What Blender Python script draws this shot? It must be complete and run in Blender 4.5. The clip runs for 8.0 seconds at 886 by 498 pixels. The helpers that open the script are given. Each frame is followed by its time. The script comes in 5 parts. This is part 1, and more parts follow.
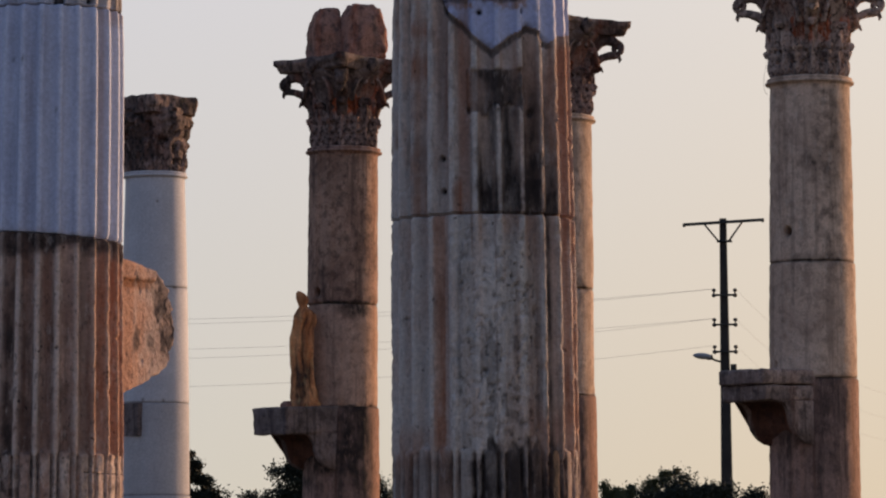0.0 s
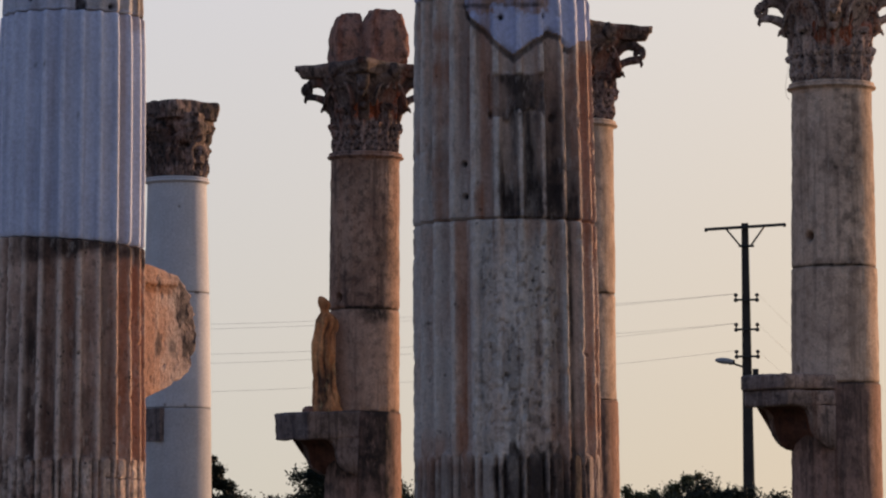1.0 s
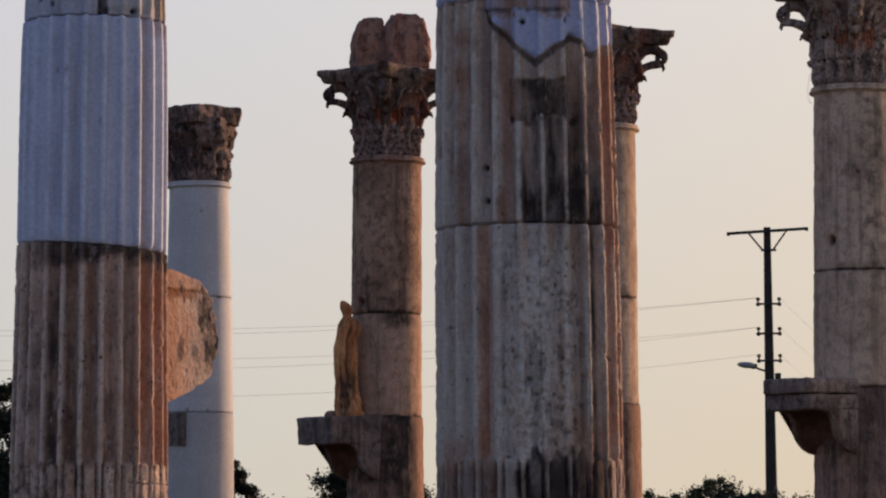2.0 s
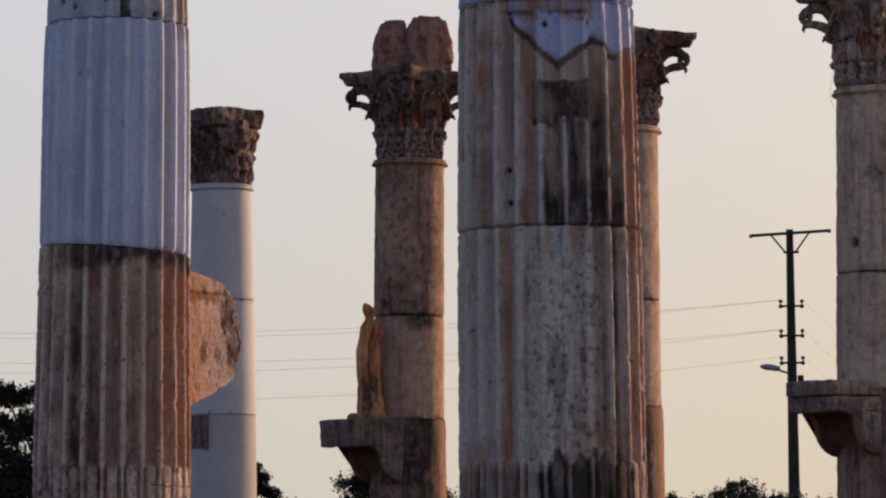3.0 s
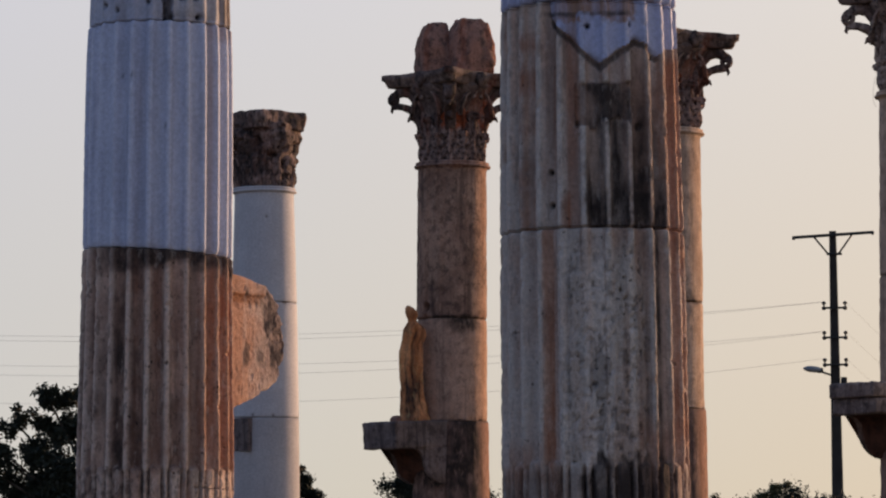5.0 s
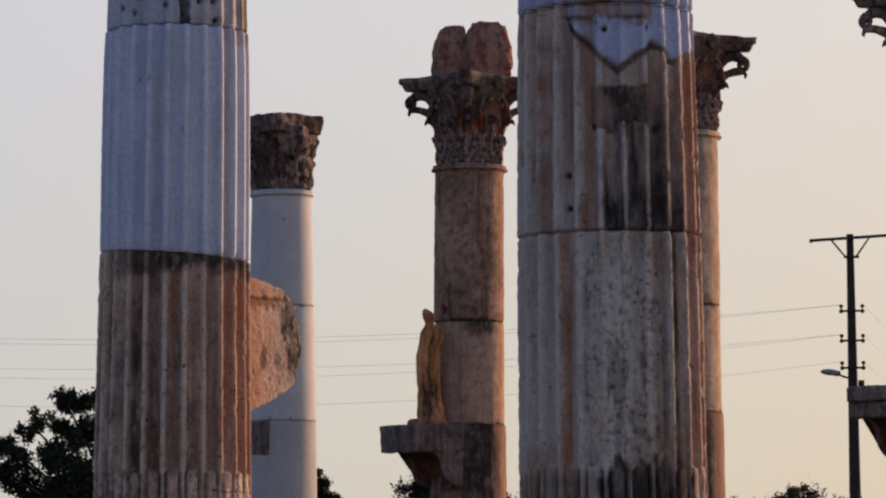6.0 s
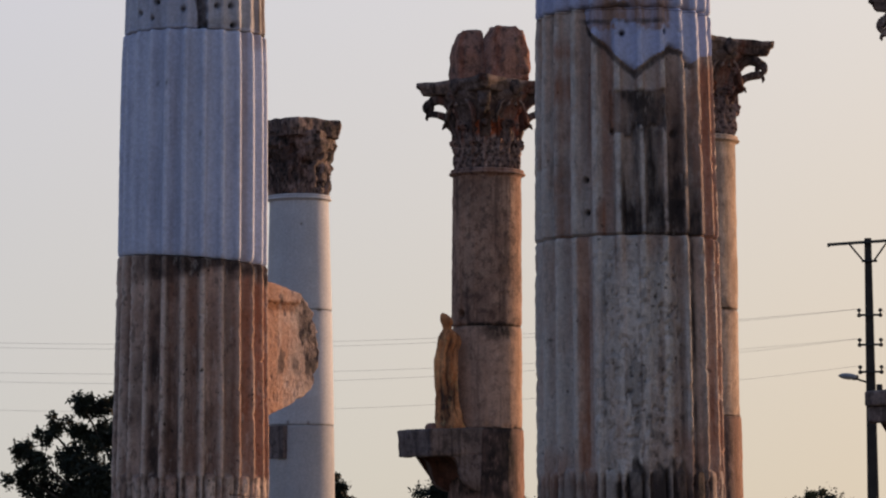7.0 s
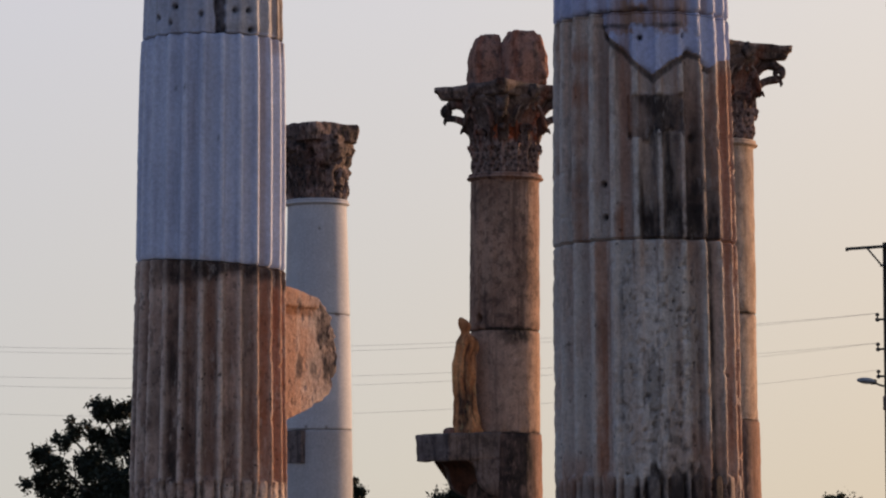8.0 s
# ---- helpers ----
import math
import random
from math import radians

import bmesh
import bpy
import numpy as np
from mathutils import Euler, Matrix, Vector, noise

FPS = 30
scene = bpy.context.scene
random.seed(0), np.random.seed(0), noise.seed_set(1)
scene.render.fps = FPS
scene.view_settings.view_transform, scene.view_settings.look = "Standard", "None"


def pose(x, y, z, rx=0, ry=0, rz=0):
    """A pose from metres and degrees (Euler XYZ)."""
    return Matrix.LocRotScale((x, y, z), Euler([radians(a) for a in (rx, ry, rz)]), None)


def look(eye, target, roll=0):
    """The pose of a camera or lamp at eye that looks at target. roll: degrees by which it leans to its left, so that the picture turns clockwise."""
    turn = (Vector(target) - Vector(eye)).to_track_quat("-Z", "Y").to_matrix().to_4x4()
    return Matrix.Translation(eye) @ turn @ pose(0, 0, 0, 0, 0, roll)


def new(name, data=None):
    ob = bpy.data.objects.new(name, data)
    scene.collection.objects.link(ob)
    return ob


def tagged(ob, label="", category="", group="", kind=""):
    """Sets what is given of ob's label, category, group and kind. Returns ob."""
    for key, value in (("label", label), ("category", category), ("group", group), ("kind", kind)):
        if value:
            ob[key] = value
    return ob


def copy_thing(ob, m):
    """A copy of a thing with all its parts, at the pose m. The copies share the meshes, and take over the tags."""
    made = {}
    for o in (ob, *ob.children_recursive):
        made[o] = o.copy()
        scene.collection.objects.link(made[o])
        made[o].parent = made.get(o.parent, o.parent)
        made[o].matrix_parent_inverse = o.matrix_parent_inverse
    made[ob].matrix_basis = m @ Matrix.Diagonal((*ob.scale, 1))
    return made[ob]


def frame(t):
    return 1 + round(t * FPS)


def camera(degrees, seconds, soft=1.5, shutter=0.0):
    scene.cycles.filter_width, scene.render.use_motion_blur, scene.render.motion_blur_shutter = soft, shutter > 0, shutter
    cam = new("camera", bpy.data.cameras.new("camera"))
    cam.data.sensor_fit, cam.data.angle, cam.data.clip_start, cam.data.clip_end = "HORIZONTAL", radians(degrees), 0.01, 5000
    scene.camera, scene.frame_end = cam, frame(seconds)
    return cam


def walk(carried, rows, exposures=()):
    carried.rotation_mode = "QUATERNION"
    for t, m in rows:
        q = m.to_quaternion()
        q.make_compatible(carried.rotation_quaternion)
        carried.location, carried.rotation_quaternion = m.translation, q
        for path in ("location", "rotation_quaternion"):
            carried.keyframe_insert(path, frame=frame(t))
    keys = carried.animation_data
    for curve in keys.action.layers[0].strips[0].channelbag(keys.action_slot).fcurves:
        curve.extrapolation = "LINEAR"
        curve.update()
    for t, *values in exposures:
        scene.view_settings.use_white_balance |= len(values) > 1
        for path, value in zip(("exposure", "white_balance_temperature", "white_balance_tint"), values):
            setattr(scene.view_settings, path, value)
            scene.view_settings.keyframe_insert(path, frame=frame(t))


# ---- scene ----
# ---------------------------------------------------------------- camera: a tele lens on one spot, turning slowly to the left and up
cam = camera(13.15, 8.0, soft=2.2)
ROWS = [
    (0.0, 0.000, 4.699, 0.000), (0.5, 0.156, 4.739, 0.002), (1.0, 0.327, 4.773, 0.015), (1.5, 0.495, 4.809, 0.035),
    (3.0, 0.997, 4.875, 0.065), (3.5, 1.173, 4.884, 0.090), (4.0, 1.339, 4.894, 0.100), (4.5, 1.496, 4.900, 0.105),
    (6.0, 1.895, 4.959, 0.107), (6.5, 2.023, 4.992, 0.110), (7.0, 2.161, 5.023, 0.115), (7.5, 2.297, 5.059, 0.113), (8.0, 2.430, 5.090, 0.113),
]
walk(cam, [(t, pose(0, 0, 1.6, 90 + pitch, roll, yaw)) for t, yaw, pitch, roll in ROWS], exposures=[(0.0, 1.0), (8.0, 1.0)])

# ---------------------------------------------------------------- light: low evening sun beyond the columns to the right, hazy sky
SUN_AZ, SUN_EL = 51.0, 5.0
world = bpy.data.worlds.new("evening_sky")
scene.world = world
world.use_nodes = True
wn, wl = world.node_tree.nodes, world.node_tree.links
wn.clear()
sky = wn.new("ShaderNodeTexSky")
sky.sky_type = "NISHITA"
sky.sun_disc = False
sky.sun_elevation, sky.sun_rotation = radians(SUN_EL), radians(SUN_AZ)
sky.air_density, sky.dust_density, sky.ozone_density = 1.0, 2.0, 3.5


def wmath(op, a, b=0.0):
    n = wn.new("ShaderNodeMath")
    n.operation = op
    for k, v in enumerate((a, b)):
        if isinstance(v, (int, float)):
            n.inputs[k].default_value = v
        else:
            wl.new(v, n.inputs[k])
    return n.outputs[0]


def wmix(fac, a, b):
    n = wn.new("ShaderNodeMix")
    n.data_type = "RGBA"
    for v, sock in ((fac, n.inputs[0]), (a, n.inputs[6]), (b, n.inputs[7])):
        if isinstance(v, (int, float)):
            sock.default_value = v
        elif isinstance(v, tuple):
            sock.default_value = (*v, 1.0)
        else:
            wl.new(v, sock)
    return n.outputs[2]


def wstops(fac, stops):
    n = wn.new("ShaderNodeValToRGB")
    n.color_ramp.elements[0].position, n.color_ramp.elements[1].position = stops[0][0], stops[-1][0]
    n.color_ramp.elements[0].color, n.color_ramp.elements[1].color = (*stops[0][1], 1), (*stops[-1][1], 1)
    for p, c in stops[1:-1]:
        n.color_ramp.elements.new(p).color = (*c, 1)
    wl.new(fac, n.inputs[0])
    return n.outputs[0]


# evening haze: warm and bright towards the sun, pale and cool away from it, thinning out upwards
way = wn.new("ShaderNodeTexCoord").outputs["Generated"]
dot = wn.new("ShaderNodeVectorMath")
dot.operation = "DOT_PRODUCT"
dot.inputs[1].default_value = (math.sin(radians(SUN_AZ)), math.cos(radians(SUN_AZ)), 0)
wl.new(way, dot.inputs[0])
split = wn.new("ShaderNodeSeparateXYZ")
wl.new(way, split.inputs[0])
turn = wmath("MULTIPLY_ADD", dot.outputs["Value"], 0.5)
turn.node.inputs[2].default_value = 0.5
low = wstops(turn, [(0.0, (0.145, 0.147, 0.178)), (0.75, (0.308, 0.294, 0.268)), (0.795, (0.331, 0.302, 0.256)), (0.86, (0.374, 0.306, 0.225)), (0.91, (0.60, 0.45, 0.30)), (0.955, (0.95, 0.65, 0.38)), (1.0, (1.5, 0.92, 0.45))])
high = wstops(turn, [(0.0, (0.155, 0.173, 0.24)), (0.75, (0.321, 0.316, 0.336)), (0.795, (0.344, 0.332, 0.338)), (0.86, (0.397, 0.360, 0.326)), (0.91, (0.52, 0.46, 0.39)), (0.955, (0.75, 0.61, 0.46)), (1.0, (1.0, 0.76, 0.52))])
rise = wn.new("ShaderNodeMapRange")
rise.inputs["From Min"].default_value, rise.inputs["From Max"].default_value = 0.02, 0.15
wl.new(split.outputs["Z"], rise.inputs["Value"])
haze = wmix(rise.outputs["Result"], low, high)
thin = wn.new("ShaderNodeMapRange")
thin.interpolation_type = "SMOOTHSTEP"
thin.inputs["From Min"].default_value, thin.inputs["From Max"].default_value = 0.18, 0.70
thin.inputs["To Min"].default_value, thin.inputs["To Max"].default_value = 1.0, 0.0
wl.new(split.outputs["Z"], thin.inputs["Value"])
scaled = wn.new("ShaderNodeVectorMath")
scaled.operation = "SCALE"
scaled.inputs["Scale"].default_value = 0.145
wl.new(sky.outputs[0], scaled.inputs[0])
back = wn.new("ShaderNodeBackground")
back.inputs["Strength"].default_value = 1.0
wout = wn.new("ShaderNodeOutputWorld")
wl.new(wmix(thin.outputs["Result"], scaled.outputs[0], haze), back.inputs["Color"])
wl.new(back.outputs[0], wout.inputs["Surface"])

sun_data = bpy.data.lights.new("sun", "SUN")
sun_data.energy, sun_data.angle, sun_data.color = 1.75, radians(3.0), (1.0, 0.62, 0.37)
sun = new("sun", sun_data)
az, el = radians(SUN_AZ), radians(SUN_EL)
sun.matrix_world = look((0, 0, 30), (-math.sin(az) * math.cos(el), -math.cos(az) * math.cos(el), 30 - math.sin(el)))


# ---------------------------------------------------------------- materials
def nodes_of(name, rough=0.85):
    m = bpy.data.materials.new(name)
    m.use_nodes = True
    nt = m.node_tree
    b = nt.nodes["Principled BSDF"]
    b.inputs["Roughness"].default_value = rough
    b.inputs["Specular IOR Level"].default_value = 0.25
    return m, nt, b


def noise_node(nt, vec, scale, detail=4.0, rough=0.6, distort=0.0):
    n = nt.nodes.new("ShaderNodeTexNoise")
    n.inputs["Scale"].default_value, n.inputs["Detail"].default_value = scale, detail
    n.inputs["Roughness"].default_value, n.inputs["Distortion"].default_value = rough, distort
    nt.links.new(vec, n.inputs["Vector"])
    return n.outputs["Fac"]


def ramp(nt, fac, lo, hi):
    r = nt.nodes.new("ShaderNodeMapRange")
    r.interpolation_type = "SMOOTHSTEP"
    r.inputs["From Min"].default_value, r.inputs["From Max"].default_value = lo, hi
    nt.links.new(fac, r.inputs["Value"])
    return r.outputs["Result"]


def mul(nt, a, b, op="MULTIPLY"):
    m = nt.nodes.new("ShaderNodeMath")
    m.operation = op
    for i, s in enumerate((a, b)):
        if isinstance(s, (int, float)):
            m.inputs[i].default_value = s
        else:
            nt.links.new(s, m.inputs[i])
    return m.outputs[0]


def mix(nt, fac, a, b, kind="MIX"):
    m = nt.nodes.new("ShaderNodeMix")
    m.data_type, m.blend_type = "RGBA", kind
    for s, sock in ((fac, m.inputs[0]), (a, m.inputs[6]), (b, m.inputs[7])):
        if isinstance(s, (int, float)):
            sock.default_value = s
        elif isinstance(s, tuple):
            sock.default_value = (*s, 1.0)
        else:
            nt.links.new(s, sock)
    return m.outputs[2]


def mapped(nt, scale, shift=(0, 0, 0)):
    tc = nt.nodes.new("ShaderNodeTexCoord")
    mp = nt.nodes.new("ShaderNodeMapping")
    mp.inputs["Scale"].default_value, mp.inputs["Location"].default_value = scale, shift
    nt.links.new(tc.outputs["Object"], mp.inputs["Vector"])
    return mp.outputs[0]


def stone(name, light, mid, dark, warm_tone, streak=0.5, rusty=0.3, mottle=0.5, bump=0.6, rough=0.88, seed=0.0, pits=0.5, cement=(0.30, 0.31, 0.32), grime_shade=(0.032, 0.026, 0.023), warm=(1.07, 0.93, 0.90), stretch=1.0, vary=0.0, mottles=8.0):
    """Weathered stone: two tones, run-off streaks, mineral and lichen stains, pits; the mesh attribute wear adds dark,
    warm and cement areas, some of them light or shade put into the colour.
    """
    m, nt, b = nodes_of(name, rough)
    p = mapped(nt, (1, 1, 1), (seed, seed * 1.7, seed * 0.3))
    ps = mapped(nt, (1, 1, 0.055), (seed * 2.1, seed, 0))
    big = noise_node(nt, p, 1.6, 5)
    pm = mapped(nt, (1, 1, stretch), (seed, seed * 1.7, seed * 0.3))
    midn = noise_node(nt, pm, mottles, 6, 0.62)
    fine = noise_node(nt, p, 38.0, 5, 0.7)
    run = noise_node(nt, ps, 9.0, 5, 0.65)
    run2 = noise_node(nt, ps, 3.2, 3)
    col = mix(nt, ramp(nt, big, 0.40, 0.60), light, mid)
    col = mix(nt, mul(nt, ramp(nt, midn, 0.47, 0.64), mottle), col, dark)
    col = mix(nt, mul(nt, ramp(nt, run, 0.50, 0.64), streak), col, dark)
    col = mix(nt, mul(nt, ramp(nt, run2, 0.52, 0.70), rusty), col, warm_tone)
    at = nt.nodes.new("ShaderNodeAttribute")
    at.attribute_name = "wear"
    sp = nt.nodes.new("ShaderNodeSeparateColor")
    nt.links.new(at.outputs["Color"], sp.inputs[0])
    broken = mul(nt, ramp(nt, midn, 0.25, 0.6), 1.0)
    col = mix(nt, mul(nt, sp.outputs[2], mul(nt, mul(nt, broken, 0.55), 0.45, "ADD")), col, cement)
    col = mix(nt, mul(nt, sp.outputs[1], mul(nt, mul(nt, ramp(nt, run, 0.3, 0.6), 0.6), 0.4, "ADD")), col, warm_tone)
    col = mix(nt, mul(nt, sp.outputs[0], mul(nt, mul(nt, broken, 0.5), 0.5, "ADD")), col, grime_shade)
    speck = noise_node(nt, pm, 24.0, 4, 0.6)
    speck2 = noise_node(nt, mapped(nt, (1, 1, 0.3), (seed + 7, 3, seed)), 15.0, 5, 0.65)
    pale = (min(light[0] * 1.5, 0.7), min(light[1] * 1.52, 0.68), min(light[2] * 1.55, 0.66))
    col = mix(nt, mul(nt, ramp(nt, speck2, 0.56, 0.66), pits * 0.45), col, pale)
    col = mix(nt, mul(nt, ramp(nt, speck, 0.56, 0.65), pits * 0.6), col, dark)
    vo = nt.nodes.new("ShaderNodeTexVoronoi")
    vo.inputs["Scale"].default_value = 13.0
    vo.inputs["Randomness"].default_value = 1.0
    bent = nt.nodes.new("ShaderNodeVectorMath")
    nt.links.new(p, bent.inputs[0])
    wob = nt.nodes.new("ShaderNodeTexNoise")
    wob.inputs["Scale"].default_value = 25.0
    nt.links.new(p, wob.inputs["Vector"])
    half = nt.nodes.new("ShaderNodeVectorMath")
    half.operation = "SCALE"
    half.inputs["Scale"].default_value = 0.045
    nt.links.new(wob.outputs["Color"], half.inputs[0])
    nt.links.new(half.outputs[0], bent.inputs[1])
    nt.links.new(bent.outputs[0], vo.inputs["Vector"])
    pit = mul(nt, ramp(nt, vo.outputs["Distance"], 0.17, 0.09), mul(nt, ramp(nt, midn, 0.50, 0.56), pits))
    col = mix(nt, pit, col, (dark[0] * 0.4, dark[1] * 0.4, dark[2] * 0.4))
    col = mix(nt, 1.0, col, warm, "MULTIPLY")
    grain = mul(nt, mul(nt, ramp(nt, fine, 0.30, 0.70), 0.26), 0.87, "ADD")
    col = mix(nt, 1.0, col, grain, "MULTIPLY")
    if vary:
        own = nt.nodes.new("ShaderNodeObjectInfo").outputs["Random"]
        col = mix(nt, 1.0, col, mul(nt, mul(nt, own, 2 * vary), 1 - vary, "ADD"), "MULTIPLY")
    nt.links.new(col, b.inputs["Base Color"])
    h = mul(nt, mul(nt, fine, 0.5), mul(nt, midn, 0.9), "ADD")
    h = mul(nt, h, mul(nt, pit, 0.8), "SUBTRACT")
    bp = nt.nodes.new("ShaderNodeBump")
    bp.inputs["Strength"].default_value, bp.inputs["Distance"].default_value = bump, 0.03
    nt.links.new(h, bp.inputs["Height"])
    nt.links.new(bp.outputs[0], b.inputs["Normal"])
    return m


def plain(name, a, c, scale=6.0, rough=0.6, metal=0.0, bump=0.2):
    m, nt, b = nodes_of(name, rough)
    b.inputs["Metallic"].default_value = metal
    p = mapped(nt, (1, 1, 1))
    n1, n2 = noise_node(nt, p, scale, 5), noise_node(nt, p, scale * 9, 3)
    col = mix(nt, ramp(nt, n1, 0.3, 0.7), a, c)
    col = mix(nt, mul(nt, n2, 0.35), col, (c[0] * 0.6, c[1] * 0.6, c[2] * 0.6))
    nt.links.new(col, b.inputs["Base Color"])
    bp = nt.nodes.new("ShaderNodeBump")
    bp.inputs["Strength"].default_value, bp.inputs["Distance"].default_value = bump, 0.02
    nt.links.new(n2, bp.inputs["Height"])
    nt.links.new(bp.outputs[0], b.inputs["Normal"])
    return m


DARK = (0.065, 0.055, 0.052)
RUST = (0.27, 0.12, 0.07)
OLD_GREY = stone("weathered_fluted_stone", (0.64, 0.51, 0.41), (0.47, 0.36, 0.29), DARK, (0.36, 0.18, 0.11), 0.5, 0.22, 0.36, 1.0, seed=2.0, pits=0.42, stretch=0.35, cement=(0.60, 0.595, 0.555), grime_shade=(0.044, 0.036, 0.033))
OLD_TAN = stone("weathered_tan_stone", (0.62, 0.485, 0.405), (0.45, 0.345, 0.29), DARK, (0.38, 0.185, 0.11), 0.6, 0.3, 0.4, 0.8, seed=5.0, pits=0.8, stretch=0.55, cement=(0.64, 0.58, 0.52), warm=(1.10, 0.92, 0.85), grime_shade=(0.058, 0.045, 0.040))
PINK = stone("pinkish_granite", (0.45, 0.318, 0.238), (0.29, 0.195, 0.148), (0.07, 0.05, 0.044), (0.44, 0.23, 0.125), 0.6, 0.25, 0.6, 0.7, seed=8.0, pits=0.55, warm=(1.09, 0.925, 0.87))
TAN = stone("pale_tan_limestone", (0.64, 0.50, 0.40), (0.51, 0.39, 0.31), (0.12, 0.085, 0.068), (0.32, 0.18, 0.10), 0.4, 0.2, 0.35, 0.5, seed=11.0, pits=0.35, warm=(1.06, 0.95, 0.885))
PINK_PALE = stone("pale_pinkish_granite", (0.49, 0.345, 0.27), (0.38, 0.26, 0.20), (0.09, 0.066, 0.056), (0.52, 0.29, 0.16), 0.4, 0.2, 0.4, 0.6, seed=9.0, pits=0.45, warm=(1.07, 0.94, 0.87))
FOOT = stone("dark_reddish_stone", (0.38, 0.265, 0.22), (0.24, 0.17, 0.145), (0.05, 0.04, 0.038), (0.42, 0.21, 0.11), 0.7, 0.35, 0.5, 0.7, seed=13.0, stretch=0.6, warm=(1.09, 0.92, 0.86))
CAPITAL = stone("blackened_carved_stone", (0.44, 0.345, 0.295), (0.21, 0.15, 0.128), (0.022, 0.018, 0.018), (0.44, 0.12, 0.045), 0.45, 0.5, 0.85, 1.0, seed=14.0, pits=0.9, vary=0.3, mottles=13.0)
CAPITAL_GREY = stone("grey_carved_stone", (0.54, 0.44, 0.37), (0.31, 0.235, 0.195), (0.03, 0.024, 0.023), (0.45, 0.13, 0.05), 0.4, 0.35, 0.75, 1.0, seed=20.0, pits=0.9, vary=0.25, mottles=12.0)
CAPITAL_DARK = stone("black_lichened_and_recess_stone", (0.30, 0.235, 0.20), (0.12, 0.09, 0.08), (0.020, 0.017, 0.016), (0.30, 0.10, 0.05), 0.4, 0.4, 0.8, 1.0, seed=15.0, pits=0.8)
CAPITAL_BLACK = stone("black_broken_carved_stone", (0.34, 0.26, 0.225), (0.095, 0.07, 0.062), (0.013, 0.015, 0.015), (0.22, 0.085, 0.05), 0.5, 0.3, 0.8, 1.0, seed=16.5, pits=0.9, stretch=0.6, mottles=12.0)
BRACKET_DARK = stone("black_crusted_stone", (0.22, 0.185, 0.175), (0.13, 0.11, 0.105), (0.04, 0.034, 0.033), (0.22, 0.11, 0.07), 0.6, 0.1, 0.6, 0.8, seed=16.0, pits=0.6)
BRACKET = stone("dark_crusted_stone", (0.34, 0.275, 0.24), (0.18, 0.145, 0.13), (0.045, 0.037, 0.035), (0.30, 0.12, 0.06), 0.6, 0.15, 0.6, 0.8, seed=17.0, pits=0.8)
SCROLL = stone("reddish_stone_with_hollow_shade", (0.17, 0.085, 0.06), (0.105, 0.055, 0.042), (0.035, 0.03, 0.027), (0.26, 0.09, 0.045), 0.4, 0.4, 0.5, 0.7, seed=18.0)
ORANGE = stone("orange_lichened_stone", (0.56, 0.46, 0.40), (0.44, 0.34, 0.29), (0.17, 0.125, 0.115), (0.50, 0.22, 0.09), 0.15, 0.12, 0.35, 0.8, seed=19.0, pits=0.25, cement=(0.56, 0.48, 0.43), grime_shade=(0.055, 0.045, 0.05))
MARBLE = stone("white_restoration_marble", (0.60, 0.61, 0.70), (0.52, 0.53, 0.62), (0.36, 0.36, 0.43), (0.34, 0.19, 0.12), 0.5, 0.05, 0.12, 0.15, 0.6, seed=23.0, pits=0.0, cement=(0.70, 0.70, 0.77), warm=(0.955, 0.96, 1.03))
MARBLE_BLUE = stone("bluish_restoration_marble", (0.47, 0.475, 0.60), (0.41, 0.415, 0.54), (0.30, 0.30, 0.38), (0.34, 0.19, 0.12), 0.5, 0.05, 0.12, 0.15, 0.6, seed=26.0, pits=0.0, cement=(0.52, 0.52, 0.63), warm=(0.94, 0.96, 1.06))
MARBLE_OLD = stone("old_and_new_marble", (0.56, 0.55, 0.60), (0.49, 0.475, 0.53), (0.30, 0.28, 0.30), (0.20, 0.12, 0.085), 0.5, 0.05, 0.15, 0.3, 0.65, seed=24.0, pits=0.1, cement=(0.58, 0.53, 0.51), warm=(0.95, 0.96, 1.02))
PLASTER = stone("white_smooth_cast_stone", (0.58, 0.56, 0.57), (0.53, 0.51, 0.52), (0.43, 0.41, 0.42), (0.42, 0.30, 0.20), 0.2, 0.1, 0.12, 0.12, 0.7, seed=29.0, pits=0.0, warm=(1.0, 0.98, 0.995))
PLASTER_LOW = stone("greyish_cast_stone", (0.50, 0.475, 0.49), (0.45, 0.425, 0.44), (0.36, 0.34, 0.36), (0.40, 0.28, 0.19), 0.25, 0.12, 0.15, 0.15, 0.75, seed=33.0, pits=0.0, warm=(1.0, 0.98, 0.96))
REDROCK = stone("red_stained_rubble_stone", (0.40, 0.22, 0.16), (0.25, 0.165, 0.135), (0.045, 0.035, 0.032), (0.42, 0.13, 0.06), 0.3, 0.5, 0.6, 1.0, seed=31.0, pits=0.8)
STATUE = stone("ochre_lichened_statue_stone", (0.80, 0.43, 0.20), (0.58, 0.265, 0.11), (0.10, 0.05, 0.035), (0.42, 0.16, 0.055), 0.65, 0.35, 0.22, 0.6, seed=37.0)
POLE_MAT = plain("dark_grey_pole_concrete", (0.055, 0.046, 0.040), (0.036, 0.030, 0.027), 3.0, 0.8)
STEEL = plain("dark_galvanised_steel", (0.05, 0.048, 0.046), (0.035, 0.033, 0.032), 8.0, 0.55, 0.3)
LAMP_MAT = plain("grey_lamp_housing", (0.34, 0.34, 0.36), (0.26, 0.26, 0.28), 6.0, 0.5)
CABLE = plain("cable_sheath", (0.30, 0.28, 0.27), (0.24, 0.22, 0.21), 3.0, 0.6)
LEAF = plain("dark_green_leaves", (0.027, 0.031, 0.017), (0.019, 0.022, 0.012), 2.0, 0.6)
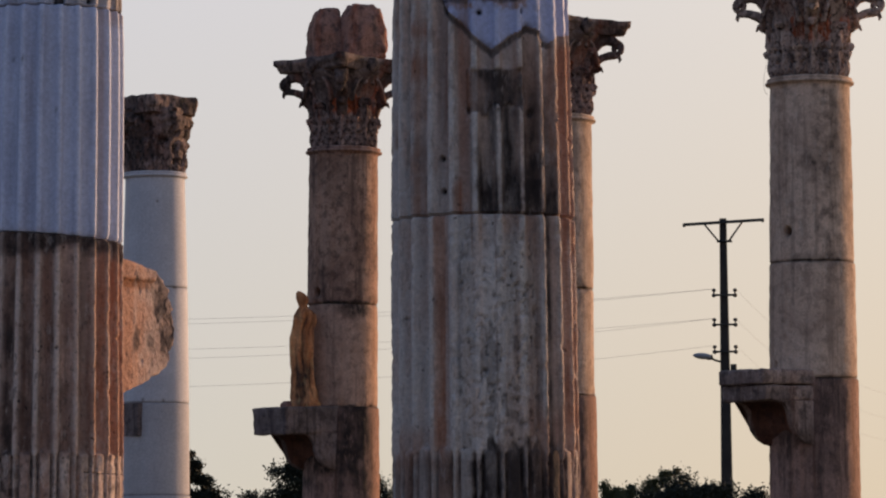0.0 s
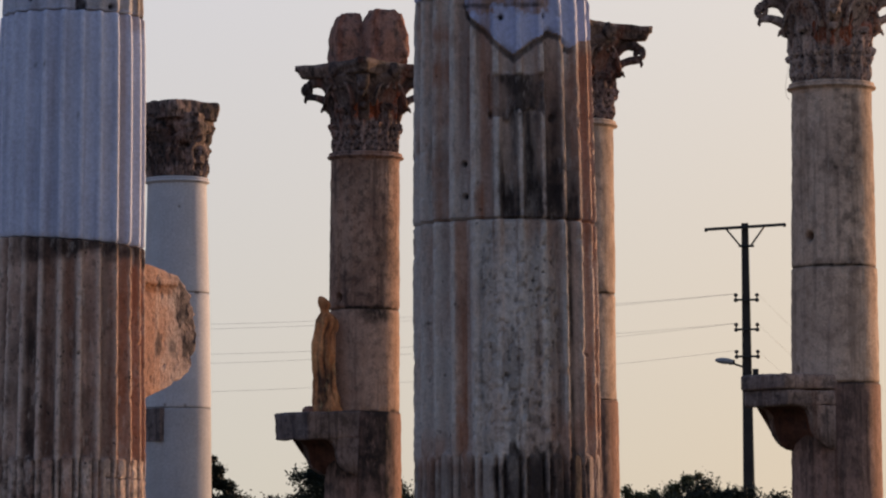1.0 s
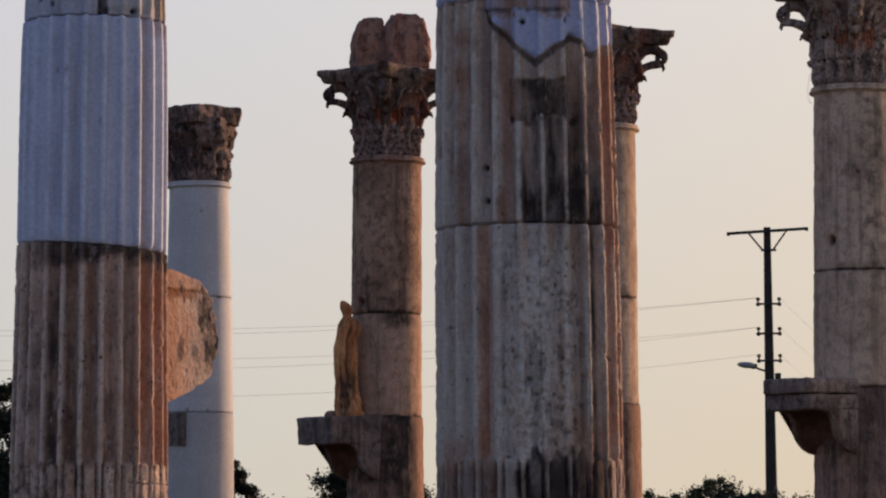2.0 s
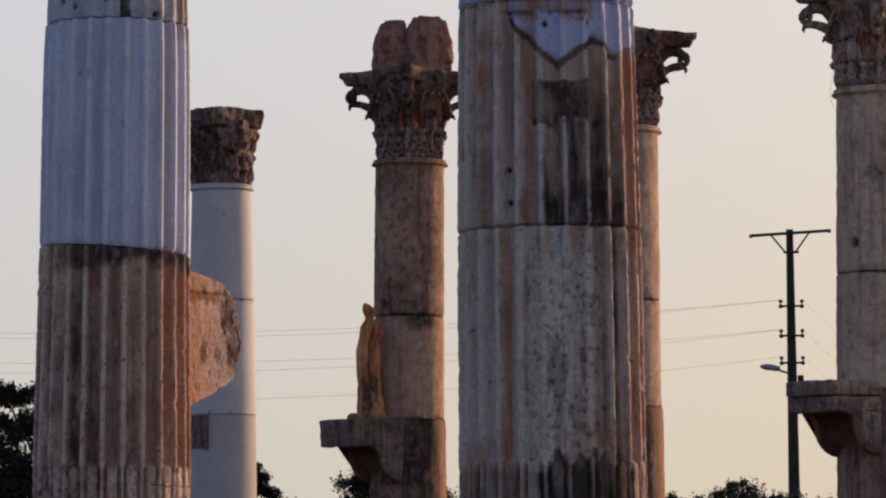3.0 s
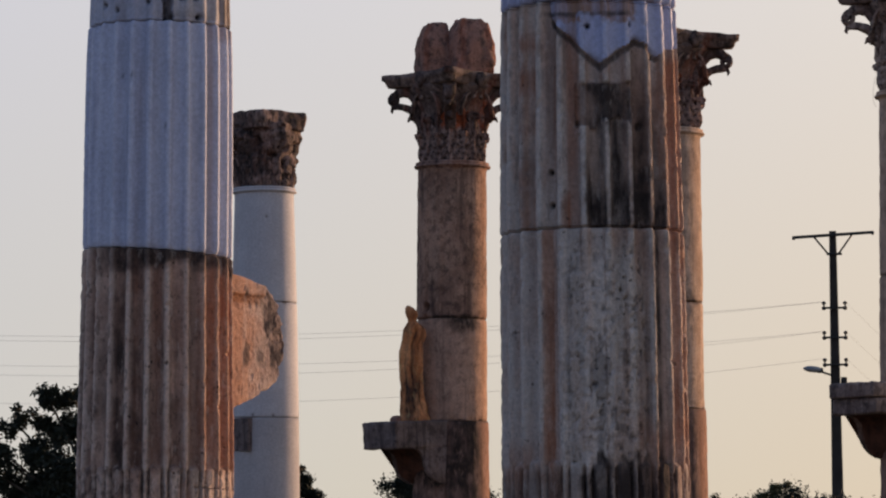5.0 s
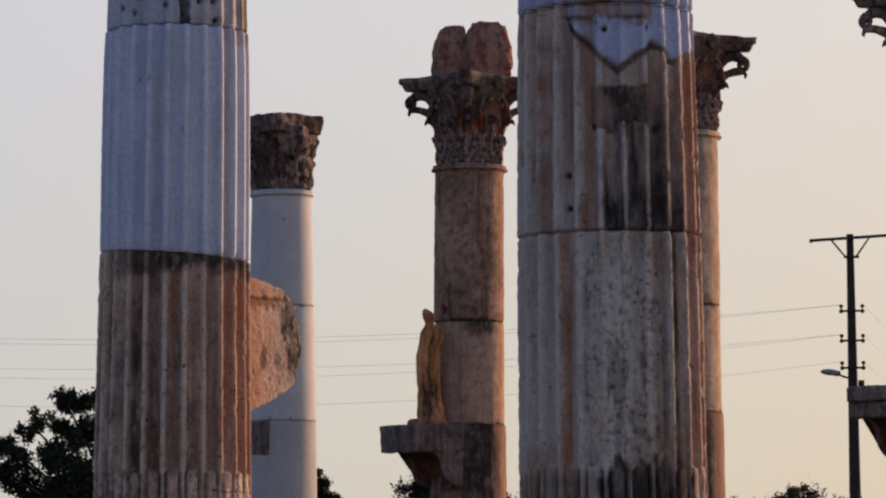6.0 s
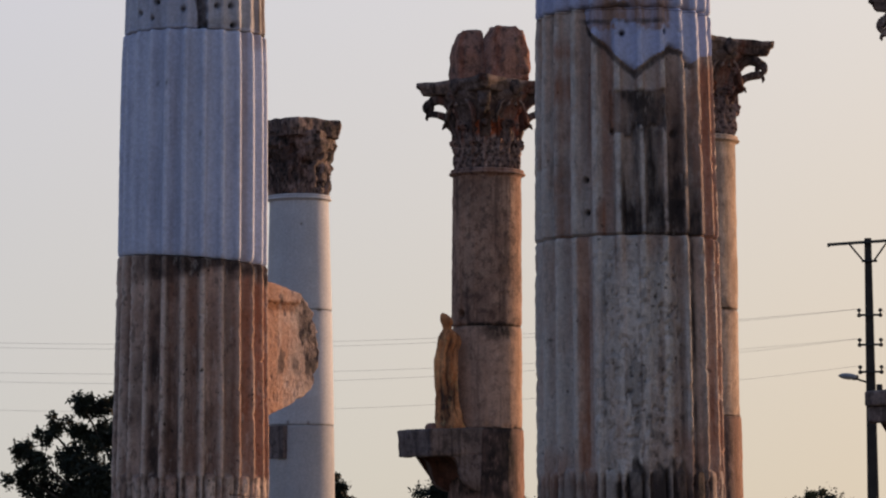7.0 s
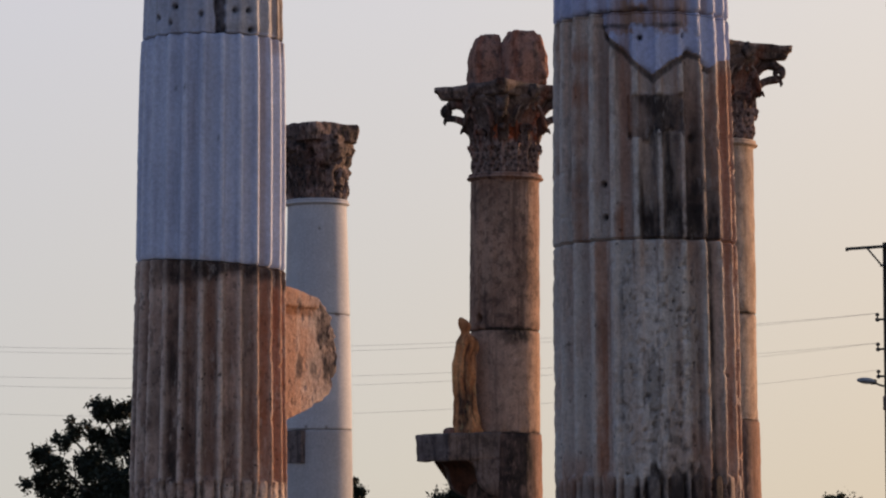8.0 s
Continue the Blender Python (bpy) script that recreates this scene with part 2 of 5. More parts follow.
LEAF_DRY = plain("olive_leaves", (0.10, 0.10, 0.04), (0.06, 0.065, 0.028), 2.0, 0.6)
BARK = plain("grey_brown_bark", (0.12, 0.09, 0.065), (0.07, 0.055, 0.04), 5.0, 0.9, 0.0, 0.6)
GROUND = plain("dry_grass_and_earth", (0.20, 0.17, 0.09), (0.15, 0.12, 0.075), 0.35, 0.95, 0.0, 0.5)


# ---------------------------------------------------------------- mesh helpers
def hashed(i, j, k, seed):
    v = np.sin(i * 127.1 + j * 311.7 + k * 74.7 + seed * 53.3) * 43758.5453
    return v - np.floor(v)


def vnoise(P, scale, seed=0.0):
    """Smooth value noise between -1 and 1 for an array of points."""
    Q = P * scale
    I = np.floor(Q)
    F = Q - I
    F = F * F * (3 - 2 * F)
    out = 0
    for a in (0, 1):
        for b in (0, 1):
            for c in (0, 1):
                w = (F[..., 0] if a else 1 - F[..., 0]) * (F[..., 1] if b else 1 - F[..., 1]) * (F[..., 2] if c else 1 - F[..., 2])
                out = out + w * hashed(I[..., 0] + a, I[..., 1] + b, I[..., 2] + c, seed)
    return out * 2 - 1


def fbm(P, scale, seed=0.0, octaves=3):
    return sum(vnoise(P, scale * 2 ** o, seed + o) / 2 ** o for o in range(octaves)) / 1.5


def smooth(x, a, b):
    t = np.clip((x - a) / (b - a), 0, 1)
    return t * t * (3 - 2 * t)


def from_arrays(name, verts, faces, material, parent=None, label="", wear=None, flat=False):
    me = bpy.data.meshes.new(name)
    me.from_pydata([tuple(v) for v in verts], [], faces)
    me.materials.append(material)
    if wear is not None:
        at = me.attributes.new("wear", "FLOAT_COLOR", "POINT")
        at.data.foreach_set("color", np.ascontiguousarray(wear, dtype=np.float32).ravel())
    if not flat:
        me.polygons.foreach_set("use_smooth", [True] * len(me.polygons))
    me.update()
    ob = new(name, me)
    if parent:
        ob.parent = parent
    if label:
        ob["label"] = label
    return ob


def part(name, bm, material, parent=None, label="", flat=False, wear=None):
    """Links a bmesh as one mesh object under a thing or a part."""
    bmesh.ops.recalc_face_normals(bm, faces=bm.faces)
    me = bpy.data.meshes.new(name)
    bm.to_mesh(me)
    bm.free()
    me.materials.append(material)
    if wear:
        P = np.array([v.co[:] for v in me.vertices])
        W = np.ones((len(P), 4), dtype=np.float32)
        for i, c in enumerate(wear(P)):
            W[:, i] = np.clip(c, 0, 1)
        me.attributes.new("wear", "FLOAT_COLOR", "POINT").data.foreach_set("color", W.ravel())
    if not flat:
        me.polygons.foreach_set("use_smooth", [True] * len(me.polygons))
    ob = new(name, me)
    if parent:
        ob.parent = parent
    if label:
        ob["label"] = label
    return ob


def empty(name, m, label, category, group=""):
    ob = new(name)
    ob.empty_display_size = 0.3
    ob.matrix_basis = m
    return tagged(ob, label, category, group)


def ring_grid(V, close_ends=True):
    """Quads of a grid of rows by columns that closes round, with flat ends."""
    rows, cols = V.shape[:2]
    faces = []
    for r in range(rows - 1):
        a = r * cols
        for c in range(cols):
            d = (c + 1) % cols
            faces.append((a + c, a + d, a + cols + d, a + cols + c))
    if close_ends:
        faces.append(tuple(range(cols - 1, -1, -1)))
        faces.append(tuple((rows - 1) * cols + c for c in range(cols)))
    return faces


def lathe(name, profile, material, parent, label="", seg=72, rough=0.0, seed=0.0):
    th = np.linspace(0, 2 * np.pi, seg, endpoint=False)
    pr = np.array(profile, float)
    V = np.stack([pr[:, :1] * np.cos(th), pr[:, :1] * np.sin(th), np.repeat(pr[:, 1:], seg, 1)], 2)
    if rough:
        k = 1 + rough * fbm(V, 9.0, seed)[..., None]
        V[..., :2] *= k
    return from_arrays(name, V.reshape(-1, 3), ring_grid(V), material, parent, label)


def box_bm(bm, x0, x1, y0, y1, z0, z1, bevel=0.0, segs=2):
    r = bmesh.ops.create_cube(bm, size=1.0, matrix=Matrix.Translation(((x0 + x1) / 2, (y0 + y1) / 2, (z0 + z1) / 2)) @ Matrix.Diagonal((x1 - x0, y1 - y0, z1 - z0, 1)))
    if bevel:
        es = {e for v in r["verts"] for e in v.link_edges}
        bmesh.ops.bevel(bm, geom=list(es), offset=bevel, segments=segs, profile=0.6, affect="EDGES")
    return bm


def roughen(bm, cuts, amp, scale, seed, least=0.06):
    """Cut up a bmesh and wear its surface unevenly."""
    bmesh.ops.triangulate(bm, faces=[f for f in bm.faces if len(f.verts) > 4])
    for _ in range(cuts):
        bmesh.ops.subdivide_edges(bm, edges=[e for e in bm.edges if e.calc_length() > least], cuts=1, use_grid_fill=True)
    bm.normal_update()
    P = np.array([v.co[:] for v in bm.verts])
    N = np.array([v.normal[:] for v in bm.verts])
    d = fbm(P, scale, seed) * amp
    d -= np.clip(fbm(P, scale * 0.6, seed + 9) - 0.25, 0, 1) * amp * 3
    for v, q in zip(bm.verts, P + N * d[:, None]):
        v.co = q
    return bm


def tube(name, pts, radius, material, parent=None, label="", seg=8):
    pts = [Vector(p) for p in pts]
    radii = radius if isinstance(radius, (list, tuple)) else [radius] * len(pts)
    V = []
    for i, p in enumerate(pts):
        d = (pts[min(i + 1, len(pts) - 1)] - pts[max(i - 1, 0)]).normalized()
        s = d.cross(Vector((0, 0, 1)) if abs(d.z) < 0.95 else Vector((1, 0, 0))).normalized()
        u = s.cross(d)
        V.append([p + radii[i] * (math.cos(2 * math.pi * k / seg) * s + math.sin(2 * math.pi * k / seg) * u) for k in range(seg)])
    V = np.array([[v[:] for v in row] for row in V])
    return from_arrays(name, V.reshape(-1, 3), ring_grid(V), material, parent, label)


# ---------------------------------------------------------------- shafts
FLUTES = 24


def shaft_rows(z0, z1, dz):
    n = max(2, int(round((z1 - z0) / dz)))
    zs = list(np.linspace(z0, z1, n + 1))
    return np.array([z0, z0 + 0.006, z0 + 0.014] + zs[1:-1] + [z1 - 0.014, z1 - 0.006, z1])


def flute_depth(th, phase, depth, cable=None):
    u = ((th / (2 * np.pi) * FLUTES + phase) % 1.0) - 0.5
    w = np.clip(1 - (u / 0.40) ** 2, 0, None)
    hollow = depth * w ** (0.75 if depth > 0.045 else 1.05)
    reed = depth * 0.95 * np.exp(-((np.abs(u) - 0.34) / 0.075) ** 2) + 0.2 * depth * w
    return hollow, reed


def fluted_drum(column, z0, z1, radius, material, phase, face, dz=0.013, sub=14, depth=0.054, shape=None, worn=0.006, seed=0.0, tilt=0.0, cable_top=None, label="", patch=None, tint=0.0, hollow_dark=0.75, name="drum"):
    """One drum of a fluted shaft. radius(z); shape(a, z, P) gives (extra depth, fill of the flutes 0-1, wear rgb), a: degrees from the side that faces the street's south end.
    patch(a, z): the area of an inserted piece of white marble, which becomes a part of its own."""
    cols = FLUTES * sub
    th = np.linspace(0, 2 * np.pi, cols, endpoint=False)[None, :]
    zs = shaft_rows(z0, z1, dz)[:, None]
    A = (np.degrees(th) - face + 180) % 360 - 180 + zs * 0
    Z = zs + 0 * th
    Z = Z - tilt * np.sin(np.radians(A)) * np.where(np.abs(Z - z1) < np.abs(Z - z0), 1 if tilt and z1 < 4.5 else 0, 1 if tilt and z0 > 3.5 else 0)
    R0 = radius(zs) + 0 * th
    P = np.stack([R0 * np.cos(th), R0 * np.sin(th), Z], 2)
    hollow, reed = flute_depth(th + 0 * zs, phase, depth)
    d = hollow
    wear = np.zeros(P.shape[:2] + (4,))
    wear[..., 3] = 1
    if cable_top is not None:
        edge = cable_top + 0.02 * vnoise(P, 9.0, seed + 40) + 0.015 * np.cos(2 * np.pi * ((th / (2 * np.pi) * FLUTES + phase) % 1.0 - 0.5))
        k = smooth(Z, edge + 0.012, edge - 0.012)
        d = hollow * (1 - k) + reed * k
    extra, fill = 0, 0
    if shape:
        extra, fill, rgb = shape(A, Z, P)
        for i in range(3):
            wear[..., i] = np.clip(rgb[i], 0, 1)
    d = d * (1 - fill) + fill * depth * 0.35
    arris = 1 - hollow / depth
    if tint:
        # every flute has its own stain, the edges are rubbed pale, and hollow shade is deepened in the colour
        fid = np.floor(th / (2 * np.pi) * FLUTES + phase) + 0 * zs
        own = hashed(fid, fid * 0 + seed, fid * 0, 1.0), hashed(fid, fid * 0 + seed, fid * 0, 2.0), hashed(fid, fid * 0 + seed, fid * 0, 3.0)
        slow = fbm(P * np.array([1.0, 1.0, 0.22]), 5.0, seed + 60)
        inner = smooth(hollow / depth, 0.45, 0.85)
        wear[..., 0] += tint * hollow_dark * inner * np.clip(own[0] * 1.3 - 0.6 + 0.5 * slow, 0, 1)
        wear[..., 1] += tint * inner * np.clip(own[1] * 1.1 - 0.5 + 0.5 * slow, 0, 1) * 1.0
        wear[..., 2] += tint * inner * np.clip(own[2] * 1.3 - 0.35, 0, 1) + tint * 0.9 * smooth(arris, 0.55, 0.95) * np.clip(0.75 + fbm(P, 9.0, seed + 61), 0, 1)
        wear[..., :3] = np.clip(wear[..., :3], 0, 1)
    d = d + arris * (np.clip(fbm(P, 19.0, seed) - 0.25, 0, 1) * 3.2 + 0.25) * worn * 1.2 + worn * 0.6 * fbm(P, 26.0, seed + 3)
    ends = np.minimum(Z - Z[:1], Z[-1:] - Z)
    d = d + smooth(ends, 0.016, 0.0) * 0.012 + smooth(ends, 0.05, 0.0) * np.clip(fbm(P, 10.0, seed + 7) - 0.15, 0, 1) * 0.035
    d = d + extra
    R = R0 - d
    V = np.stack([R * np.cos(th), R * np.sin(th), Z], 2)
    faces = ring_grid(V)
    W = wear.reshape(-1, 4)
    if patch is None:
        return from_arrays(name, V.reshape(-1, 3), faces, material, column, label, W)
    inside = patch(A, Z).reshape(-1)
    old, fresh = [], []
    for f in faces:
        (fresh if len(f) == 4 and sum(inside[i] for i in f) >= 3 else old).append(f)
    drum = from_arrays(name, V.reshape(-1, 3), old, material, column, label, W)
    used = sorted({i for f in fresh for i in f})
    back = {i: n for n, i in enumerate(used)}
    from_arrays("marble_patch", V.reshape(-1, 3)[used], [tuple(back[i] for i in f) for f in fresh], MARBLE_BLUE, drum, "smooth white marble repair with a pointed lower edge", W[used])
    return drum


def plain_drum(column, z0, z1, radius, material, face, seed, shape=None, worn=0.004, label="", cols=216, dz=0.022, name="drum"):
    th = np.linspace(0, 2 * np.pi, cols, endpoint=False)[None, :]
    zs = shaft_rows(z0, z1, dz)[:, None]
    A = (np.degrees(th) - face + 180) % 360 - 180 + zs * 0
    Z = zs + 0 * th
    R0 = radius(zs) + 0 * th
    P = np.stack([R0 * np.cos(th), R0 * np.sin(th), Z], 2)
    d = worn * fbm(P, 11.0, seed) + worn * fbm(P, 3.0, seed + 2)
    ends = np.minimum(Z - z0, z1 - Z)
    d = d + smooth(ends, 0.02, 0.0) * 0.012 + smooth(ends, 0.07, 0.0) * np.clip(fbm(P, 6.0, seed + 7) - 0.1, 0, 1) * 0.04 * (worn > 0.003)
    wear = np.zeros(P.shape[:2] + (4,))
    wear[..., 3] = 1
    if shape:
        extra, rgb = shape(A, Z, P)
        d = d + extra
        for i in range(3):
            wear[..., i] = np.clip(rgb[i], 0, 1)
        wear[..., 0] = np.clip(wear[..., 0] + (0.65 if worn > 0.003 else 0.35) * smooth(ends, 0.026, 0.010) * np.clip(0.8 + fbm(P, 5.0, seed + 11), 0, 1), 0, 1)
    R = R0 - d
    V = np.stack([R * np.cos(th), R * np.sin(th), Z], 2)
    return from_arrays(name, V.reshape(-1, 3), ring_grid(V), material, column, label, wear.reshape(-1, 4))


def column_base(column, r, material):
    """Attic base on a square plinth."""
    base = lathe("base", [(r * 1.36, 0.2), (r * 1.38, 0.24), (r * 1.38, 0.3), (r * 1.3, 0.35), (r * 1.16, 0.38), (r * 1.14, 0.43), (r * 1.24, 0.46), (r * 1.25, 0.52), (r * 1.1, 0.56), (r * 1.03, 0.6)], material, column, rough=0.006)
    part("plinth", roughen(box_bm(bmesh.new(), -r * 1.42, r * 1.42, -r * 1.42, r * 1.42, 0.0, 0.2, 0.02), 2, 0.008, 6, 3), material, column)
    return base


# ---------------------------------------------------------------- carved capital
def leaf_mesh(height, width, flare, seed):
    """A lobed acanthus leaf that leans out of the bell and curls over at its tip; deep drilled channels part its lobes. Local x points outwards."""
    nv, nu = 34, 23
    V = np.zeros((2, nv, nu, 3))
    for i in range(nv):
        v = i / (nv - 1)
        if v < 0.8:
            q = v / 0.8
            x, z = 0.02 + flare * 0.55 * q ** 3, height * q
        else:
            q = (v - 0.8) / 0.2 * 2.5
            x, z = 0.02 + flare * 0.55 + flare * 0.45 * math.sin(q), height + 0.05 * (math.cos(q) - 1) + 0.025 * math.sin(q)
        lobes = 1 - 0.42 * max(0.0, math.cos(v * math.pi * 6)) ** 3 if 0.06 < v < 0.95 else 0.7
        w = width * 0.5 * (0.78 + 0.30 * math.sin(math.pi * min(v * 0.9 + 0.05, 1))) * lobes * (1 - 0.62 * smooth(v, 0.66, 1.0))
        for j in range(nu):
            u = j / (nu - 1) * 2 - 1
            vein = abs(math.sin(abs(u) * 5.2 - v * 9.4))
            hole = math.exp(-((abs(u) - 0.5) / 0.16) ** 2) * max(0.0, math.cos(v * math.pi * 6 - 0.5)) ** 2
            rib = 0.040 * math.exp(-(u / 0.14) ** 2) + 0.040 * (vein ** 0.7 - 0.5) - 0.055 * hole - 0.06 * u * u
            y = u * w
            V[0, i, j] = (x + rib + 0.02, y, z + 0.02 * abs(math.sin(u * 6)) * v)
            V[1, i, j] = (x - 0.07 - 0.02 * (1 - v), y * 0.94, z - 0.022)
    P = V.reshape(-1, 3)
    P = P + 0.013 * np.stack([1.3 * fbm(P + seed, 15, 1), fbm(P + seed, 15, 2), fbm(P + seed, 15, 3)], 1)
    o = nv * nu
    F = []
    for i in range(nv - 1):
        for j in range(nu - 1):
            a = i * nu + j
            F.append((a, a + 1, a + nu + 1, a + nu))
            F.append((o + a, o + a + nu, o + a + nu + 1, o + a + 1))
    rim = [i * nu for i in range(nv)] + [(nv - 1) * nu + j for j in range(1, nu)] + [i * nu + nu - 1 for i in range(nv - 2, -1, -1)] + list(range(nu - 2, 0, -1))
    for a, b in zip(rim, rim[1:] + rim[:1]):
        F.append((b, a, o + a, o + b))
    me = bpy.data.meshes.new("leaf")
    me.from_pydata([tuple(p) for p in P], [], F)
    me.materials.append(CAPITAL)
    me.polygons.foreach_set("use_smooth", [True] * len(me.polygons))
    return me


LEAF_LOW = [leaf_mesh(0.37, 0.285, 0.085, s) for s in (1.0, 4.0)]
LEAF_HIGH = [leaf_mesh(0.63, 0.27, 0.12, s) for s in (2.0, 5.0)]
LEAF_TOP = [leaf_mesh(0.86, 0.20, 0.11, s) for s in (3.0, 6.0)]


def strip_bm(bm, path, half, thick):
    """A band of stone that follows a path of (r, z) in the plane y = 0."""
    n = len(path)
    rows = []
    for i, (x, z) in enumerate(path):
        a, b = path[max(i - 1, 0)], path[min(i + 1, n - 1)]
        tx, tz = b[0] - a[0], b[1] - a[1]
        k = math.hypot(tx, tz) or 1
        nx, nz = -tz / k, tx / k
        h = half[i] if isinstance(half, list) else half
        t = thick[i] if isinstance(thick, list) else thick
        rows.append([bm.verts.new((x + nx * t * s, y * h, z + nz * t * s)) for s, y in ((1, -0.8), (0.6, -1), (-0.6, -1), (-1, -0.8), (-1, 0.8), (-0.6, 1), (0.6, 1), (1, 0.8))])
    for p, q in zip(rows, rows[1:]):
        for j in range(8):
            bm.faces.new((p[j], p[(j + 1) % 8], q[(j + 1) % 8], q[j]))
    bm.faces.new(rows[0][::-1])
    bm.faces.new(rows[-1])
    return bm


def volute_mesh():
    """Corner stalk with a hooked leaf and the spiral that carries the abacus."""
    bm = bmesh.new()
    stalk = [(0.42, 0.44), (0.445, 0.55), (0.485, 0.64), (0.545, 0.715), (0.62, 0.765), (0.70, 0.79), (0.77, 0.80), (0.83, 0.785)]
    strip_bm(bm, stalk, [0.07, 0.075, 0.08, 0.085, 0.085, 0.08, 0.07, 0.05], [0.055, 0.056, 0.055, 0.05, 0.046, 0.044, 0.045, 0.035])
    up = [(0.45, 0.62), (0.475, 0.76), (0.515, 0.88), (0.585, 0.975), (0.68, 1.005), (0.77, 0.985), (0.83, 0.93)]
    strip_bm(bm, up, [0.07, 0.08, 0.085, 0.09, 0.09, 0.085, 0.08], [0.05, 0.055, 0.06, 0.065, 0.06, 0.055, 0.05])
    # the coil, its eye and the drooping leaf tip below it
    coil = [(0.815 + r * math.cos(a) * 0.85, 0.885 + r * math.sin(a)) for a, r in ((math.radians(95 - i * 26), 0.088 * (1 - i / 24)) for i in range(20))]
    strip_bm(bm, coil, [0.055 + 0.0015 * i for i in range(20)], 0.03)
    strip_bm(bm, [(0.79, 0.83), (0.83, 0.785), (0.845, 0.735), (0.835, 0.70)], [0.05, 0.045, 0.03, 0.01], [0.03, 0.03, 0.02, 0.006])
    strip_bm(bm, [(0.50, 0.60), (0.56, 0.645), (0.61, 0.63), (0.635, 0.585)], [0.06, 0.055, 0.04, 0.012], [0.05, 0.04, 0.026, 0.008])
    bmesh.ops.recalc_face_normals(bm, faces=bm.faces)
    P = np.array([v.co[:] for v in bm.verts])
    D = 0.014 * np.stack([fbm(P, 16, 1), fbm(P, 16, 2), fbm(P, 16, 3)], 1)
    for v, d in zip(bm.verts, D):
        v.co += Vector(d)
    me = bpy.data.meshes.new("volute")
    bm.to_mesh(me)
    bm.free()
    me.materials.append(CAPITAL_DARK)
    me.polygons.foreach_set("use_smooth", [True] * len(me.polygons))
    return me


VOLUTE = volute_mesh()


def abacus_loop(corner, side, chop, n=10):
    """Outline of a concave-sided square slab with cut corners."""
    pts = []
    for q in range(4):
        a0, a1 = math.radians(45 + 90 * q), math.radians(135 + 90 * q)
        c0, c1 = Vector((math.cos(a0), math.sin(a0))) * corner, Vector((math.cos(a1), math.sin(a1))) * corner
        along = (c1 - c0).normalized()
        inward = Vector((-along.y, along.x))
        s, e = c0 + along * chop, c1 - along * chop
        dip = (s + e).length / 2 - side
        for i in range(n + 1):
            t = i / n
            p = s.lerp(e, t) + inward * dip * (1 - (2 * t - 1) ** 2)
            pts.append(p)
    return pts


def abacus_bm(corner, side, z0, z1, seed, worn):
    bm = bmesh.new()
    levels = [(0.90, z0), (0.93, z0 + 0.03), (0.955, z0 + (z1 - z0) * 0.45), (0.965, z0 + (z1 - z0) * 0.5), (1.0, z0 + (z1 - z0) * 0.6), (1.0, z1 - 0.01), (0.985, z1)]
    loops = []
    for k, z in levels:
        loops.append([bm.verts.new((p.x * k, p.y * k, z)) for p in abacus_loop(corner, side, 0.07)])
    for p, q in zip(loops, loops[1:]):
        for i in range(len(p)):
            j = (i + 1) % len(p)
            bm.faces.new((p[i], p[j], q[j], q[i]))
    for loop, rev in ((loops[0], True), (loops[-1], False)):
        m = bm.verts.new((0, 0, loop[0].co.z))
        for i in range(len(loop)):
            j = (i + 1) % len(loop)
            bm.faces.new((loop[j], loop[i], m) if rev else (loop[i], loop[j], m))
    P = np.array([v.co[:] for v in bm.verts])
    D = worn * np.stack([fbm(P, 8, seed), fbm(P, 8, seed + 1), 0.8 * fbm(P, 6, seed + 2)], 1)
    for v, d in zip(bm.verts, D):
        v.co += Vector(d)
    return bm


def lichened(mesh, seed, amount):
    """A copy of a leaf whose upper part has taken patches of red lichen."""
    me = mesh.copy()
    P = np.array([v.co[:] for v in me.vertices])
    W = np.zeros((len(P), 4), dtype=np.float32)
    W[:, 1] = np.clip(amount * smooth(P[:, 2] + 0.15 * fbm(P, 6.0, seed), 0.38, 0.56) * np.clip(0.55 + 1.2 * fbm(P, 8.0, seed + 1), 0, 1), 0, 1)
    me.attributes.new("wear", "FLOAT_COLOR", "POINT").data.foreach_set("color", W.ravel())
    return me


